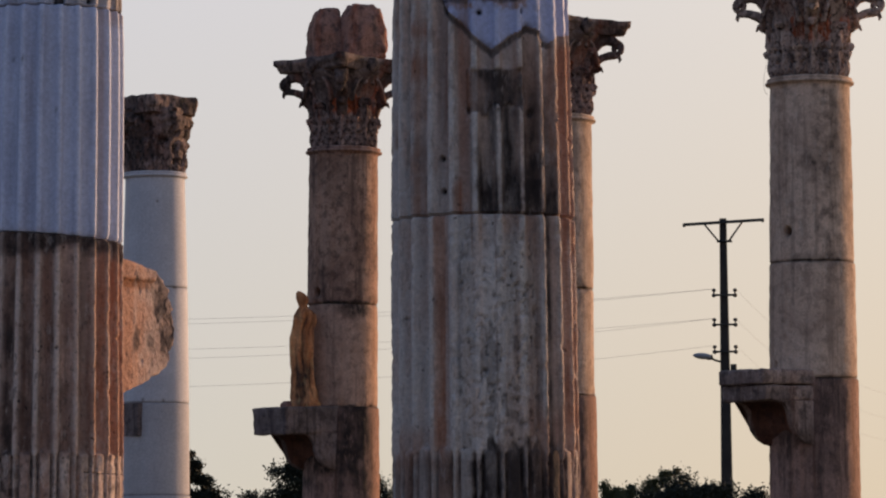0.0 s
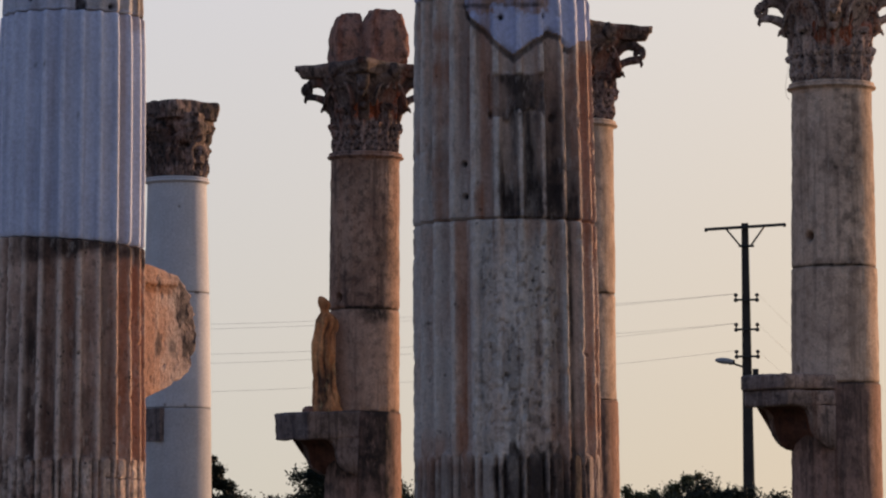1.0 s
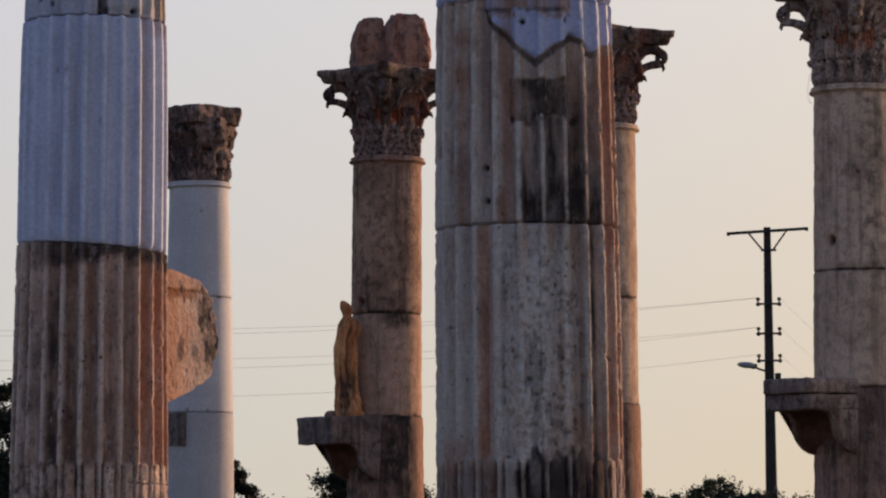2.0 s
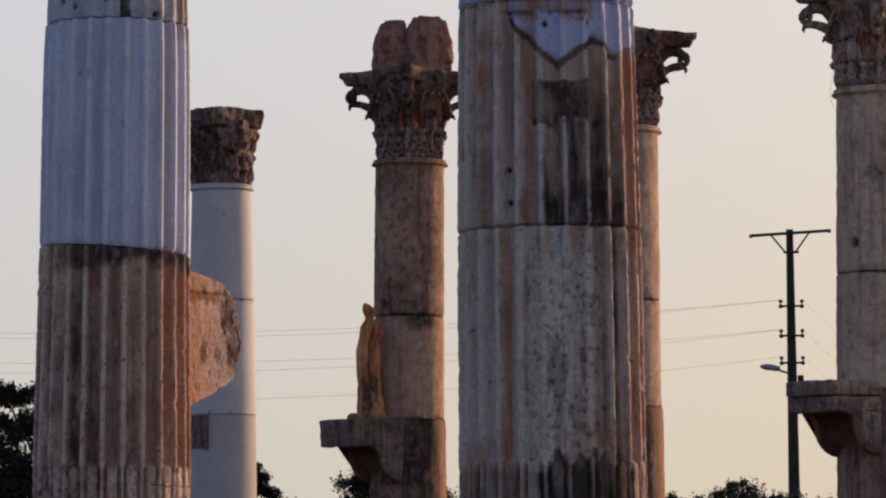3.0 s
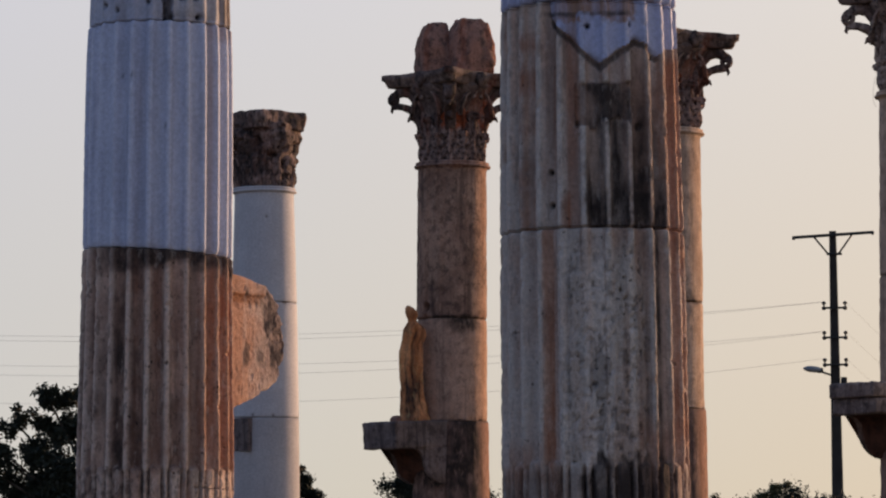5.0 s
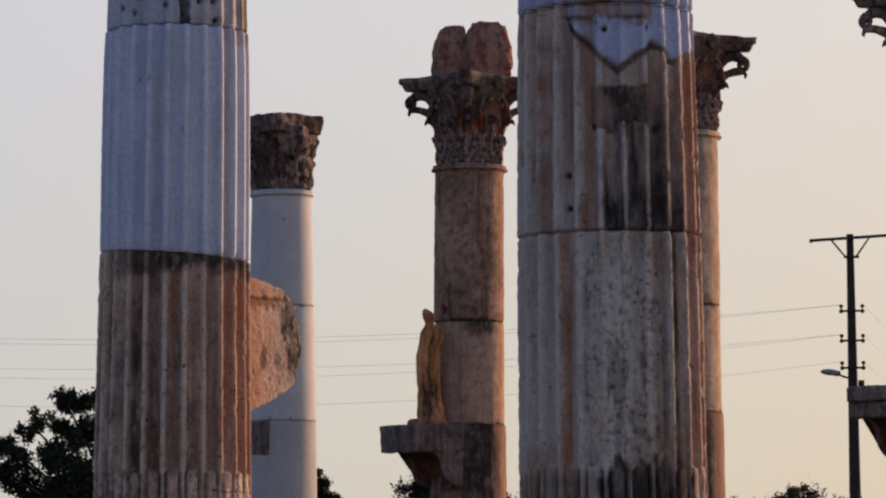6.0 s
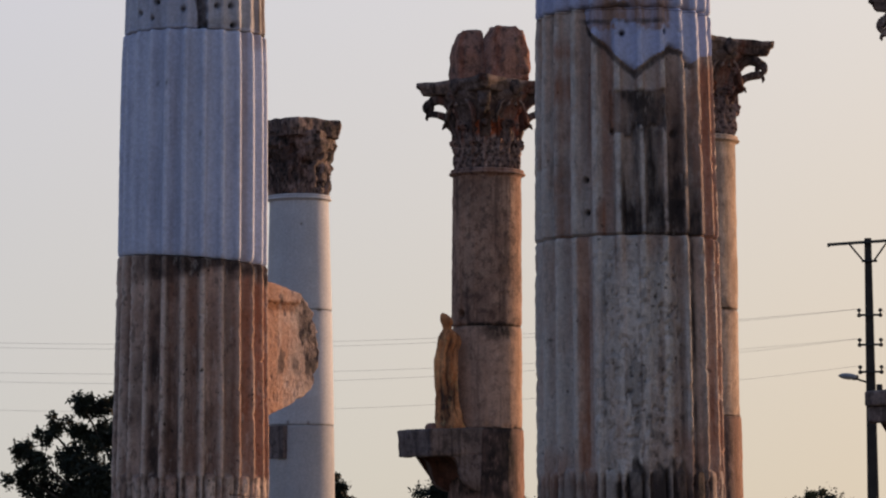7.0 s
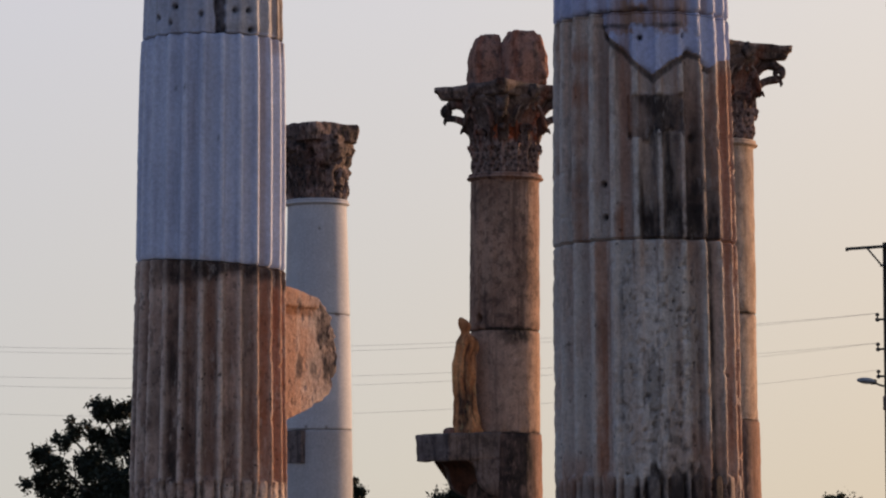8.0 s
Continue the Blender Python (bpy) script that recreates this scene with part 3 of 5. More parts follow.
def capital(column, z, seed, label, pale=None, reach=1.0, face=0.0):
    """Corinthian capital: bell, two rows of leaves, corner volutes, abacus with a flower on each side."""
    # darker bell colour paints the shade in the gaps between leaves
    cap = lathe("capital", [(0.40, 0.0), (0.385, 0.05), (0.38, 0.3), (0.385, 0.5), (0.42, 0.66), (0.475, 0.8), (0.53, 0.92), (0.60, 1.02), (0.60, 1.07)], CAPITAL_DARK, column, label, 64, 0.02, seed)
    cap.location.z = z
    rng = random.Random(int(seed * 10))
    for k in range(8):
        for meshes, off, r in ((LEAF_LOW, 22.5, 0.43), (LEAF_HIGH, 0.0, 0.415), (LEAF_TOP, 22.5, 0.40)):
            a = radians(45 * k + off)
            leaf = new("leaf", meshes[k % 2])
            leaf.parent = cap
            leaf.matrix_basis = Matrix.Rotation(a + rng.uniform(-0.03, 0.03), 4, "Z") @ Matrix.Translation((r - 0.01, 0, 0.0)) @ Matrix.Diagonal((reach * rng.uniform(0.75, 1.1), rng.uniform(0.9, 1.06), rng.uniform(0.92, 1.05), 1))
            off_face = (math.degrees(a) - face + 180) % 360 - 180
            if meshes is not LEAF_LOW and (-26 < off_face < 30 or 50 < off_face < 80):
                leaf.data = lichened(leaf.data, seed + k, 0.9 if off_face > 50 else 1.4)
    for k in range(4):
        v = new("volute", VOLUTE)
        v.parent = cap
        v.matrix_basis = Matrix.Rotation(radians(45 + 90 * k), 4, "Z")
    part("abacus", abacus_bm(1.045, 0.60, 1.05, 1.24, seed, 0.02), CAPITAL_DARK, cap, "dark lichened abacus slab")
    for k in range(4):
        bm = bmesh.new()
        bmesh.ops.create_icosphere(bm, subdivisions=3, radius=0.10, matrix=Matrix.Diagonal((0.7, 1.0, 1.1, 1)))
        P = np.array([v.co[:] for v in bm.verts])
        D = fbm(P, 14, seed + k) * 0.03
        for v, d in zip(bm.verts, D):
            v.co *= 1 + d / 0.1
        f = part("abacus_flower", bm, CAPITAL_DARK, cap)
        f.matrix_basis = Matrix.Rotation(radians(90 * k), 4, "Z") @ Matrix.Translation((0.60, 0, 1.13))
        bm = bmesh.new()
        for s in (-1, 1):
            path = [(0.30 * s, 0.60), (0.27 * s, 0.75), (0.20 * s, 0.88), (0.12 * s, 0.95), (0.06 * s, 0.93), (0.05 * s, 0.88), (0.09 * s, 0.86)]
            strip_bm(bm, path, 0.035, 0.021)
        bmesh.ops.recalc_face_normals(bm, faces=bm.faces)
        h = part("helix", bm, CAPITAL_DARK, cap)
        h.matrix_basis = Matrix.Rotation(radians(90 * k), 4, "Z") @ Matrix.Translation((0.50, 0, 0.02)) @ Matrix.Rotation(radians(90), 4, "Z")
    if pale:
        for piece in [cap] + [p for p in cap.children if not p.name.startswith("abacus")]:
            piece.material_slots[0].link = "OBJECT"
            piece.material_slots[0].material = pale
    return cap


def necking(column, z, r, material, label=""):
    return lathe("neck_ring", [(r - 0.006, z - 0.16), (r - 0.001, z - 0.12), (r + 0.006, z - 0.095), (r + 0.02, z - 0.08), (r + 0.048, z - 0.076), (r + 0.058, z - 0.062), (r + 0.055, z - 0.048), (r + 0.032, z - 0.042), (r + 0.026, z - 0.036), (r + 0.036, z - 0.022), (r + 0.034, z - 0.006), (r + 0.012, z + 0.004), (0.43, z + 0.012)], material, column, label, 96, 0.004, z)


# ---------------------------------------------------------------- consoles that stand out of the shafts
def console(column, z_top, reach, width, slab, seed, banded, label, sag):
    """A statue bracket: a thick slab on an S-shaped scroll, towards local -x."""
    bm = bmesh.new()
    if banded:
        box_bm(bm, -reach, -0.2, -width / 2, width / 2, z_top - slab * 0.48, z_top, 0.03)
        box_bm(bm, -reach + 0.05, -0.2, -width / 2 + 0.012, width / 2 - 0.012, z_top - slab, z_top - slab * 0.5, 0.03)
    else:
        box_bm(bm, -reach, -0.2, -width / 2, width / 2, z_top - slab, z_top, 0.025)
    roughen(bm, 4, 0.02, 6.0, seed, 0.04)
    con = part("bracket", bm, BRACKET if banded else BRACKET_DARK, column, label)
    prof = [(1.05, 0.01), (0.97, -0.005), (0.90, -0.035), (0.85, -0.09), (0.82, -0.16), (0.80, -0.24), (0.77, -0.32), (0.71, -0.39), (0.63, -0.445), (0.54, -0.485), (0.42, -0.51)]
    bm = bmesh.new()
    w = width * 0.485
    k = 1.0 if reach > 1.2 else 0.95
    z0 = z_top - slab
    ys = [-w, -w + 0.015, -w + 0.06, -w + 0.09, 0, w - 0.09, w - 0.06, w - 0.015, w]
    ins = [0.015, 0.0, 0.0, 0.16, 0.22, 0.16, 0.0, 0.0, 0.015]
    rows = [[bm.verts.new((-(x - i) * k, y, z0 + z)) for x, z in prof] + [bm.verts.new((-0.2, y, z0 - 0.51)), bm.verts.new((-0.2, y, z0 + 0.01))] for y, i in zip(ys, ins)]
    n = len(rows[0])
    for p, q in zip(rows, rows[1:]):
        for i in range(n):
            j = (i + 1) % n
            bm.faces.new((p[i], p[j], q[j], q[i]))
    bm.faces.new(rows[0][::-1])
    bm.faces.new(rows[-1])
    # the reddish hollow's colour is darkened to include its shade
    scroll = part("scroll", roughen(bm, 1, 0.008, 6.0, seed + 3), SCROLL, con, "dark reddish hollow of an S-curved scroll")
    for y0, y1 in ((-w - 0.008, -w + 0.062), (w - 0.062, w + 0.008)):
        bm = bmesh.new()
        rows = [[bm.verts.new((-x * k - 0.006 + e, y, z0 + z - 0.006)) for x, z in prof] + [bm.verts.new((-0.2, y, z0 - 0.516)), bm.verts.new((-0.2, y, z0 + 0.004))] for y, e in ((y0, 0.012), (y0 + 0.012, 0.0), (y1 - 0.012, 0.0), (y1, 0.012))]
        for p, q in zip(rows, rows[1:]):
            for i in range(n):
                j = (i + 1) % n
                bm.faces.new((p[i], p[j], q[j], q[i]))
        bm.faces.new(rows[0][::-1])
        bm.faces.new(rows[-1])
        bmesh.ops.recalc_face_normals(bm, faces=bm.faces)
        part("cheek", roughen(bm, 1, 0.006, 7.0, seed + 5), BRACKET if banded else BRACKET_DARK, scroll)
    con.matrix_basis = Matrix.Translation((-0.45, 0, z_top)) @ Matrix.Rotation(-radians(sag), 4, "Y") @ Matrix.Translation((0.45, 0, -z_top))
    return con


# ---------------------------------------------------------------- ground
def ground_sheet():
    xs = np.concatenate([[-2500, -900, -400, -200], np.linspace(-100, 100, 51), [200, 400, 900, 2500]])
    ys = np.concatenate([[-2500, -900, -300], np.linspace(-60, 160, 56), [300, 600, 1200, 3500]])
    X, Y = np.meshgrid(xs, ys)
    P = np.stack([X, Y, X * 0], 2)
    near = smooth(np.hypot(X, Y - 40), 160, 90)
    P[..., 2] = 0.05 * fbm(P, 0.21, 3.0) * near
    r, c = X.shape
    F = [(i * c + j, i * c + j + 1, (i + 1) * c + j + 1, (i + 1) * c + j) for i in range(r - 1) for j in range(c - 1)]
    g = from_arrays("ground", P.reshape(-1, 3), F, GROUND)
    return tagged(g, "dry grass and bare earth of the ruin field", "ground", kind="structure")


ground_sheet()

# ---------------------------------------------------------------- the two rows of columns along the street
ROW_TURN = 43.0


def stand(x, y, lean):
    return Matrix.Translation((x, y, -0.02)) @ Matrix.Rotation(lean, 4, "Y") @ Matrix.Rotation(radians(ROW_TURN), 4, "Z")


def facing(x, y):
    return math.degrees(math.atan2(-y, -x)) - ROW_TURN


def band(x, a, b, soft):
    return smooth(x, a - soft, a + soft) * smooth(x, b + soft, b - soft)


# near row: the fluted column with the marble repair
def build_repaired_column():
    x, y = 0.282, 23.07
    col = empty("fluted_column", stand(x, y, -0.0114), "weathered fluted stone column of grey drums with a pointed white marble repair", "column", "near colonnade")
    face = facing(x, y)
    r_of = lambda z: np.interp(z, [0.6, 2.04, 2.28, 2.95, 3.69, 4.32, 4.84, 5.1, 6.8], [0.575, 0.568, 0.566, 0.563, 0.556, 0.546, 0.536, 0.530, 0.490])
    phase = 0.20
    column_base(col, 0.57, OLD_GREY)

    def v_edge(a):
        return np.interp(a, [-60, -30, -27.5, -26.6, -13.3, -2.5, 7.5, 17.3, 28, 34.5, 43, 52.5, 55, 60, 70, 100], [5.3, 5.3, 5.06, 5.008, 4.904, 4.80, 4.731, 4.795, 4.852, 4.876, 4.825, 4.762, 4.785, 4.79, 4.80, 4.80])

    def ridge(a, wide=1.7):
        """1 on the edges between the flutes."""
        return np.exp(-(((a - 10.7 + 7.5) % 15 - 7.5) / wide) ** 2)

    def cells(a, rows, soft=1.0):
        return sum(v * band(a, lo, hi, soft) for lo, hi, v in rows)

    def level(a, z):
        """Heights of marks on the round face, which stands nearer than the axis."""
        return 1.6 + (z - 1.6) / (1 - 0.0235 * np.cos(np.radians(a)))

    def upper(a, z, P):
        z = level(a, z)
        n, n2, n3 = fbm(P, 7.0, 5), fbm(P, 22.0, 6), fbm(P * np.array([1, 1, 0.2]), 16.0, 7)
        e = (z - v_edge(a) - 0.010 * vnoise(P, 13.0, 2) - 0.006 * n2) / np.where(np.abs(a - 8) < 60, 1.3, 1.0)
        front = band(a, -34, 53.5, 1.5)
        crack = band(e, -0.036, -0.002, 0.005) * front
        block = band(a, -10 + 0.8 * n, 26.5 + 0.8 * n, 0.5) * band(z, 4.37 + 0.07 * n2 + 0.05 * n3, 4.612 + 0.008 * n2, 0.012)
        below = smooth(z + 0.06 * n2, 4.52, 4.42)
        slot = np.exp(-((a - 0.2 - 1.2 * vnoise(P, 5.0, 8)) / 0.6) ** 2) * band(z, 3.72, 4.02, 0.05)
        low = band(a, 0, 60, 6) * smooth(z + 0.16 * n + 0.05 * n2, 3.95, 3.80)
        edges = ridge(a, 1.5) * np.clip(0.6 + 1.2 * n2, 0, 1)
        runs = below * cells(a, ((-3.5, 9.8, 0.55), (11.8, 24.8, 0.7), (26.5, 39.8, 0.32), (41.5, 54, 0.26), (-18, -5, 0.12), (-51, -42, 0.4))) * np.clip(0.85 + 0.9 * n3 + 0.3 * n, 0, 1)
        dark = 0.8 * crack + 1.0 * block * np.clip(0.85 + 0.5 * n3, 0, 1) + 0.32 * band(a, -9, 56, 3) * smooth(z + 0.05 * n, 4.62, 4.56) * np.clip(0.8 + n3, 0, 1) * (1 - 0.8 * edges) + slot + (runs + 0.5 * low) * (1 - 0.9 * edges) + 0.25 * cells(a, ((27, 56, 1.0),), 3) * smooth(z, 4.8, 4.6) * (0.6 + n)
        # stains, and past 46 degrees the sunlit right edge warmed in the colour
        warm_tone = 0.4 * block + 0.4 * band(a, 24, 56, 3) * smooth(z, 4.75, 4.5) + 0.8 * smooth(a, 46, 62) * smooth(z, 4.78, 4.7) + 0.85 * band(a, -52, -41, 1.5) * (0.7 + n) * smooth(z, 5.0, 4.8) + 0.5 * band(a, -19, -14, 1.2) * smooth(z + 0.1 * n, 4.0, 3.85) + 1.6 * band(a, -22, 34, 3) * smooth(z + 0.10 * n2 + 0.05 * n, 4.99, 5.04)
        cem = 0.85 * cells(a, ((-78, -53, 1.0), (-40, -19, 1.0), (-18, -5, 1.0))) * smooth(z, 4.95, 4.3) * (0.7 + n + 0.5 * n3) + 1.1 * edges * smooth(z, 4.7, 4.4) + 0.7 * smooth(n3 + 0.3 * n2, 0.16, 0.3) * smooth(z, 4.5, 4.2)
        dark = dark + 0.8 * band(z + 0.01 * n2, 5.022, 5.05, 0.006) * band(a, -30, 30, 4) * np.clip(0.7 + n2, 0, 1)
        # small holes: sunk, with the shade inside them also painted dark
        holes = 0
        for ha, hz in ((-1, 4.96), (29, 4.965), (-28, 4.07), (-27, 3.87), (-9, 4.36), (35, 4.34)):
            holes = holes + np.exp(-(((a - ha) / 1.45) ** 2 + ((z - hz) / 0.014) ** 2))
        return crack * 0.014 + block * 0.006 + slot * 0.03 + holes * 0.05, block * 0.75 + 0.35 * (e > 0.01) * front, (dark + 1.8 * holes, warm_tone, cem)

    def lower(a, z, P):
        n, n2 = fbm(P, 6.0, 15), fbm(P, 20.0, 16)
        body = smooth(z, 2.22, 2.34)
        n3 = fbm(P * np.array([1, 1, 0.15]), 14.0, 21)
        worn = band(a + 5 * n, -17, 36, 4) * body * smooth(z, 3.80, 3.3)
        pitted = np.clip(fbm(P, 42.0, 19) - 0.26, 0, 1) * 1.6 * (worn + 0.35 * band(a, -50, 60, 10) * body)
        scars = smooth(fbm(P * np.array([1, 1, 1.3]), 17.0, 23), 0.42, 0.56) * band(a, -20, 42, 6) * body
        spikes = fbm(P * np.array([1, 1, 0.25]), 24.0, 29)
        black = 0.9 * band(a + 4 * n2, -8, 60, 4) * smooth(z + 0.13 * spikes + 0.08 * n3 + 0.05 * n, 2.34, 2.27)
        streak = 0.95 * band(a + 0.8 * n2, -32.5, -26.5, 0.6) * np.clip(0.85 + 0.5 * n, 0, 1) * smooth(z, 2.25, 2.35)
        edges = ridge(a, 1.5) * np.clip(0.6 + 1.2 * n2, 0, 1) * body
        stains = cells(a, ((-62, -50, 0.12), (-47, -41, 0.12), (40, 51, 0.9), (54, 62, 0.5), (-16, -5, 0.25), (26, 38, 0.4), (11, 24, 0.2))) * np.clip(0.8 + n3 + 0.4 * n, 0, 1) * body
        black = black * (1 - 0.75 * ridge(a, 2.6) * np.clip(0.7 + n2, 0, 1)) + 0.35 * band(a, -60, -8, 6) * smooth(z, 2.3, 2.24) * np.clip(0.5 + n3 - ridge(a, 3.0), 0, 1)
        # shade in the grooves between the reeds, drawn into the colour
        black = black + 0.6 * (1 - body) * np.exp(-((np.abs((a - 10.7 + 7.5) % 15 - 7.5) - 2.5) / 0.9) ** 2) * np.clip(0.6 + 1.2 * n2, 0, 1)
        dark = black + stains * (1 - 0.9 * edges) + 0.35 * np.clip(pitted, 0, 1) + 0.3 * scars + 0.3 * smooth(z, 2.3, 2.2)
        # beyond 50 degrees this paints the sun's orange on the right edge
        warm_tone = 0.9 * streak + 0.9 * smooth(a, 50, 62) * (0.75 + 0.5 * n) + 0.6 * band(a, 24, 56, 6) * smooth(z + 0.1 * n, 2.66, 2.46) + 0.5 * band(a, -75, -35, 8) * band(z, 2.2, 2.42, 0.06)
        flake = smooth(n3 + 0.35 * n2, 0.05, 0.22)
        dark = dark + 0.45 * worn * smooth(-n3 + 0.4 * n2, 0.10, 0.28)
        cem = 0.5 * flake * worn + (0.7 * worn + 1.0 * cells(a, ((-40, -33, 1.5), (-26, -18, 1.3), (-84, -41, 1.3), (-18, -8, 1.0)), 1.5) * body) * np.clip(0.75 + 0.3 * n + 0.7 * n3, 0, 1) * (1 - streak) + 0.8 * edges + 0.3 * band(a, 30, 60, 6) * body
        return pitted * 0.02 + 0.012 * scars + 0.005 * worn * n2, 0.85 * worn + 0.25 * band(a, -30, -10, 4) * body, (dark, warm_tone, cem)

    def top(a, z, P):
        n = fbm(P, 16.0, 77)
        return 0, 0, (0.9 * band(z, 5.03, 5.066, 0.006) * band(a, -40, 36, 4) * np.clip(n + 0.5, 0, 1), 1.5 * band(a, -18, 32, 5) * smooth(z + 0.16 * n, 5.15, 5.10), 0 * a)

    fluted_drum(col, 0.6, 3.682, r_of, OLD_GREY, phase, face, 0.014, 16, 0.056, lower, 0.008, 3.0, cable_top=2.285, tint=1.0, hollow_dark=0.22, label="grey eroded drum with reeded foot")
    fluted_drum(col, 3.686, 5.04, r_of, OLD_GREY, phase, face, 0.011, 20, 0.056, upper, 0.006, 7.0, tint=1.0, hollow_dark=0.45, label="brown-stained drum", patch=lambda a, z: (level(a, z) > v_edge(a)) & (np.abs(a) < 110))
    fluted_drum(col, 5.044, 6.8, r_of, MARBLE_BLUE, phase, face, 0.03, 14, 0.038, top, 0.002, 9.0, tint=0.8, hollow_dark=0.1, label="white marble drum")
    return col


build_repaired_column()


# near row: the fluted column with the broken bracket
def build_marble_column():
    x, y = -2.833, 27.2
    col = empty("fluted_column", stand(x, y, 0.0065), "fluted column, white marble above and weathered brown stone below, with a broken bracket", "column", "near colonnade")
    face = facing(x, y)
    r_of = lambda z: np.interp(z, [0.6, 2.3, 2.39, 3.4, 3.93, 3.94, 4.6, 5.0, 5.35, 5.53, 5.56, 7.0], [0.572, 0.567, 0.565, 0.548, 0.541, 0.535, 0.533, 0.529, 0.523, 0.514, 0.506, 0.47])
    phase = 0.96
    column_base(col, 0.57, OLD_TAN)

    def lower(a, z, P):
        n, n2 = fbm(P, 6.0, 25), fbm(P, 18.0, 26)
        body = smooth(z, 2.34, 2.42)
        top = smooth(z + 0.05 * n2 + 0.06 * n + 0.0012 * np.abs(a - 25), 3.77, 3.87) * smooth(a, -70, -20)
        n3 = fbm(P * np.array([1, 1, 0.15]), 13.0, 27)
        edge = np.exp(-(((a - 7.7 + 7.5) % 15 - 7.5) / 2.8) ** 2) * body * np.clip(0.7 + 1.2 * n2, 0, 1)
        # the colour itself is darker in the hollows, more so on the left
        own = sum(v * band(a, lo, hi, 1.2) for lo, hi, v in ((-81, -69, 0.4), (-66, -54, 0.55), (-52, -39, 0.75), (-36, -24, 0.72), (-21, -9, 0.68), (-6, 6, 0.5), (9, 21, 0.36), (24, 36, 0.22)))
        runs = own * np.clip(0.8 + 0.7 * n3 + 0.6 * n, 0, 1) * body * (0.45 + 0.55 * smooth(z, 3.7, 3.0))
        # reed grooves of the foot get their shade as dark colour lines
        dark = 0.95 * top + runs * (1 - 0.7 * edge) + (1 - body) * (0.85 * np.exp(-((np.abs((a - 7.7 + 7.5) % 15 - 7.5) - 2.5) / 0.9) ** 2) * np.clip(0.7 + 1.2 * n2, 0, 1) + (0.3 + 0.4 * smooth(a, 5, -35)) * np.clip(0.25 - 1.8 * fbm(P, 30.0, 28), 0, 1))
        # orange stain of the right side, strengthened in colour as sunlight on the rim
        warm_tone = 0.35 * smooth(a, 5, 35) * (0.2 + 0.8 * body) + 0.48 * smooth(a, 30, 52) * (0.1 + 0.9 * body) + 0.15 * smooth(n, 0.15, 0.3) * body
        cem = 0.3 * band(a, -80, -38, 8) * (0.8 + 0.4 * n) + 0.7 * edge * (1 - top) * smooth(a, 60, 30) + (1 - body) * (0.35 + 0.65 * smooth(a, -45, 10)) * np.clip(0.75 + 1.6 * n2, 0, 1)
        return 0.016 * np.clip(fbm(P, 30.0, 28), 0, 1) * (1 - body), 0.06 * (1 + n), (dark, warm_tone * (1 - 0.6 * top), cem)

    def upper(a, z, P):
        z = 1.6 + (z - 1.6) / (1 - 0.0193 * np.cos(np.radians(a)))
        spots = 0
        for ha, hz in ((-32, 5.22), (-22, 5.21), (5, 4.85)):
            spots = spots + np.exp(-(((a - ha) / 1.0) ** 2 + ((z - hz) / 0.018) ** 2))
        n = fbm(P, 9.0, 33)
        return 0.012 * spots, 0.0, (0.8 * spots, 0.45 * smooth(z + 0.03 * n, 5.44, 5.52) * smooth(a, 40, 60), 0 * a)

    def crown(a, z, P):
        z = 1.6 + (z - 1.6) / (1 - 0.0187 * np.cos(np.radians(a)))
        n = fbm(P, 9.0, 43)
        gap = band(a, 2.0 + 2.5 * n - 14 * np.clip(z - 5.72, 0, 1), 10.5 + 2.5 * n, 0.8)
        old = smooth(a, 9, 12)
        # dowel holes, sunk and filled with dark colour for their shade
        holes = 0
        for ha, hz in ((-10.0, 5.75), (-38, 5.68), (-52, 5.71), (19, 5.78), (32, 5.78), (-34, 5.80), (34, 5.64)):
            holes = holes + np.exp(-(((a - ha) / 1.9) ** 2 + ((z - hz) / 0.018) ** 2))
        dark = 0.95 * gap * np.clip(0.8 + n, 0, 1) + 0.8 * smooth(z + 0.012 * n, 5.585, 5.565) * smooth(a, -75, -50) + 1.8 * holes + 0.2 * old * np.clip(n + 0.3, 0, 1)
        return 0.05 * gap + 0.05 * holes, 0.0, (dark, 0.9 * gap + 0.25 * old * (0.6 + n) + 0.8 * smooth(a, 48, 66), 0.8 * old * (1 - gap))

    fluted_drum(col, 0.6, 3.925, r_of, OLD_TAN, phase, face, 0.015, 14, 0.062, lower, 0.008, 21.0, tilt=0.03, cable_top=2.39, tint=1.0, hollow_dark=0.5, label="brown weathered drum with reeded foot")
    fluted_drum(col, 3.930, 5.54, r_of, MARBLE, phase, face, 0.03, 14, 0.046, upper, 0.0015, 31.0, tint=0.8, hollow_dark=0.22, tilt=0.03, label="smooth white marble drum")
    fluted_drum(col, 5.544, 7.0, r_of, MARBLE_OLD, phase, face, 0.014, 14, 0.027, crown, 0.003, 41.0, label="marble drum with dowel holes and a brown crack")
    # what is left of the bracket, towards the street
    def crust_shade(P):
        n, n2, n3 = fbm(P, 9.0, 55), fbm(P, 24.0, 57), fbm(P * np.array([1, 1, 0.4]), 13.0, 58)
        rim = smooth(P[:, 0] + 0.22 * n + 0.16 * n3, 0.60, 0.80) * smooth(P[:, 2] + 0.1 * n, 3.02, 3.2)
        spot = smooth(n3 + 0.3 * n + 0.2 * n2, 0.16, 0.34) * smooth(P[:, 2], 3.0, 3.2)
        # shadow line beneath the fascia, painted as a dark band
        under = band(P[:, 2] + 0.02 * n, 3.60, 3.655, 0.012) * smooth(P[:, 0], 0.74, 0.66)
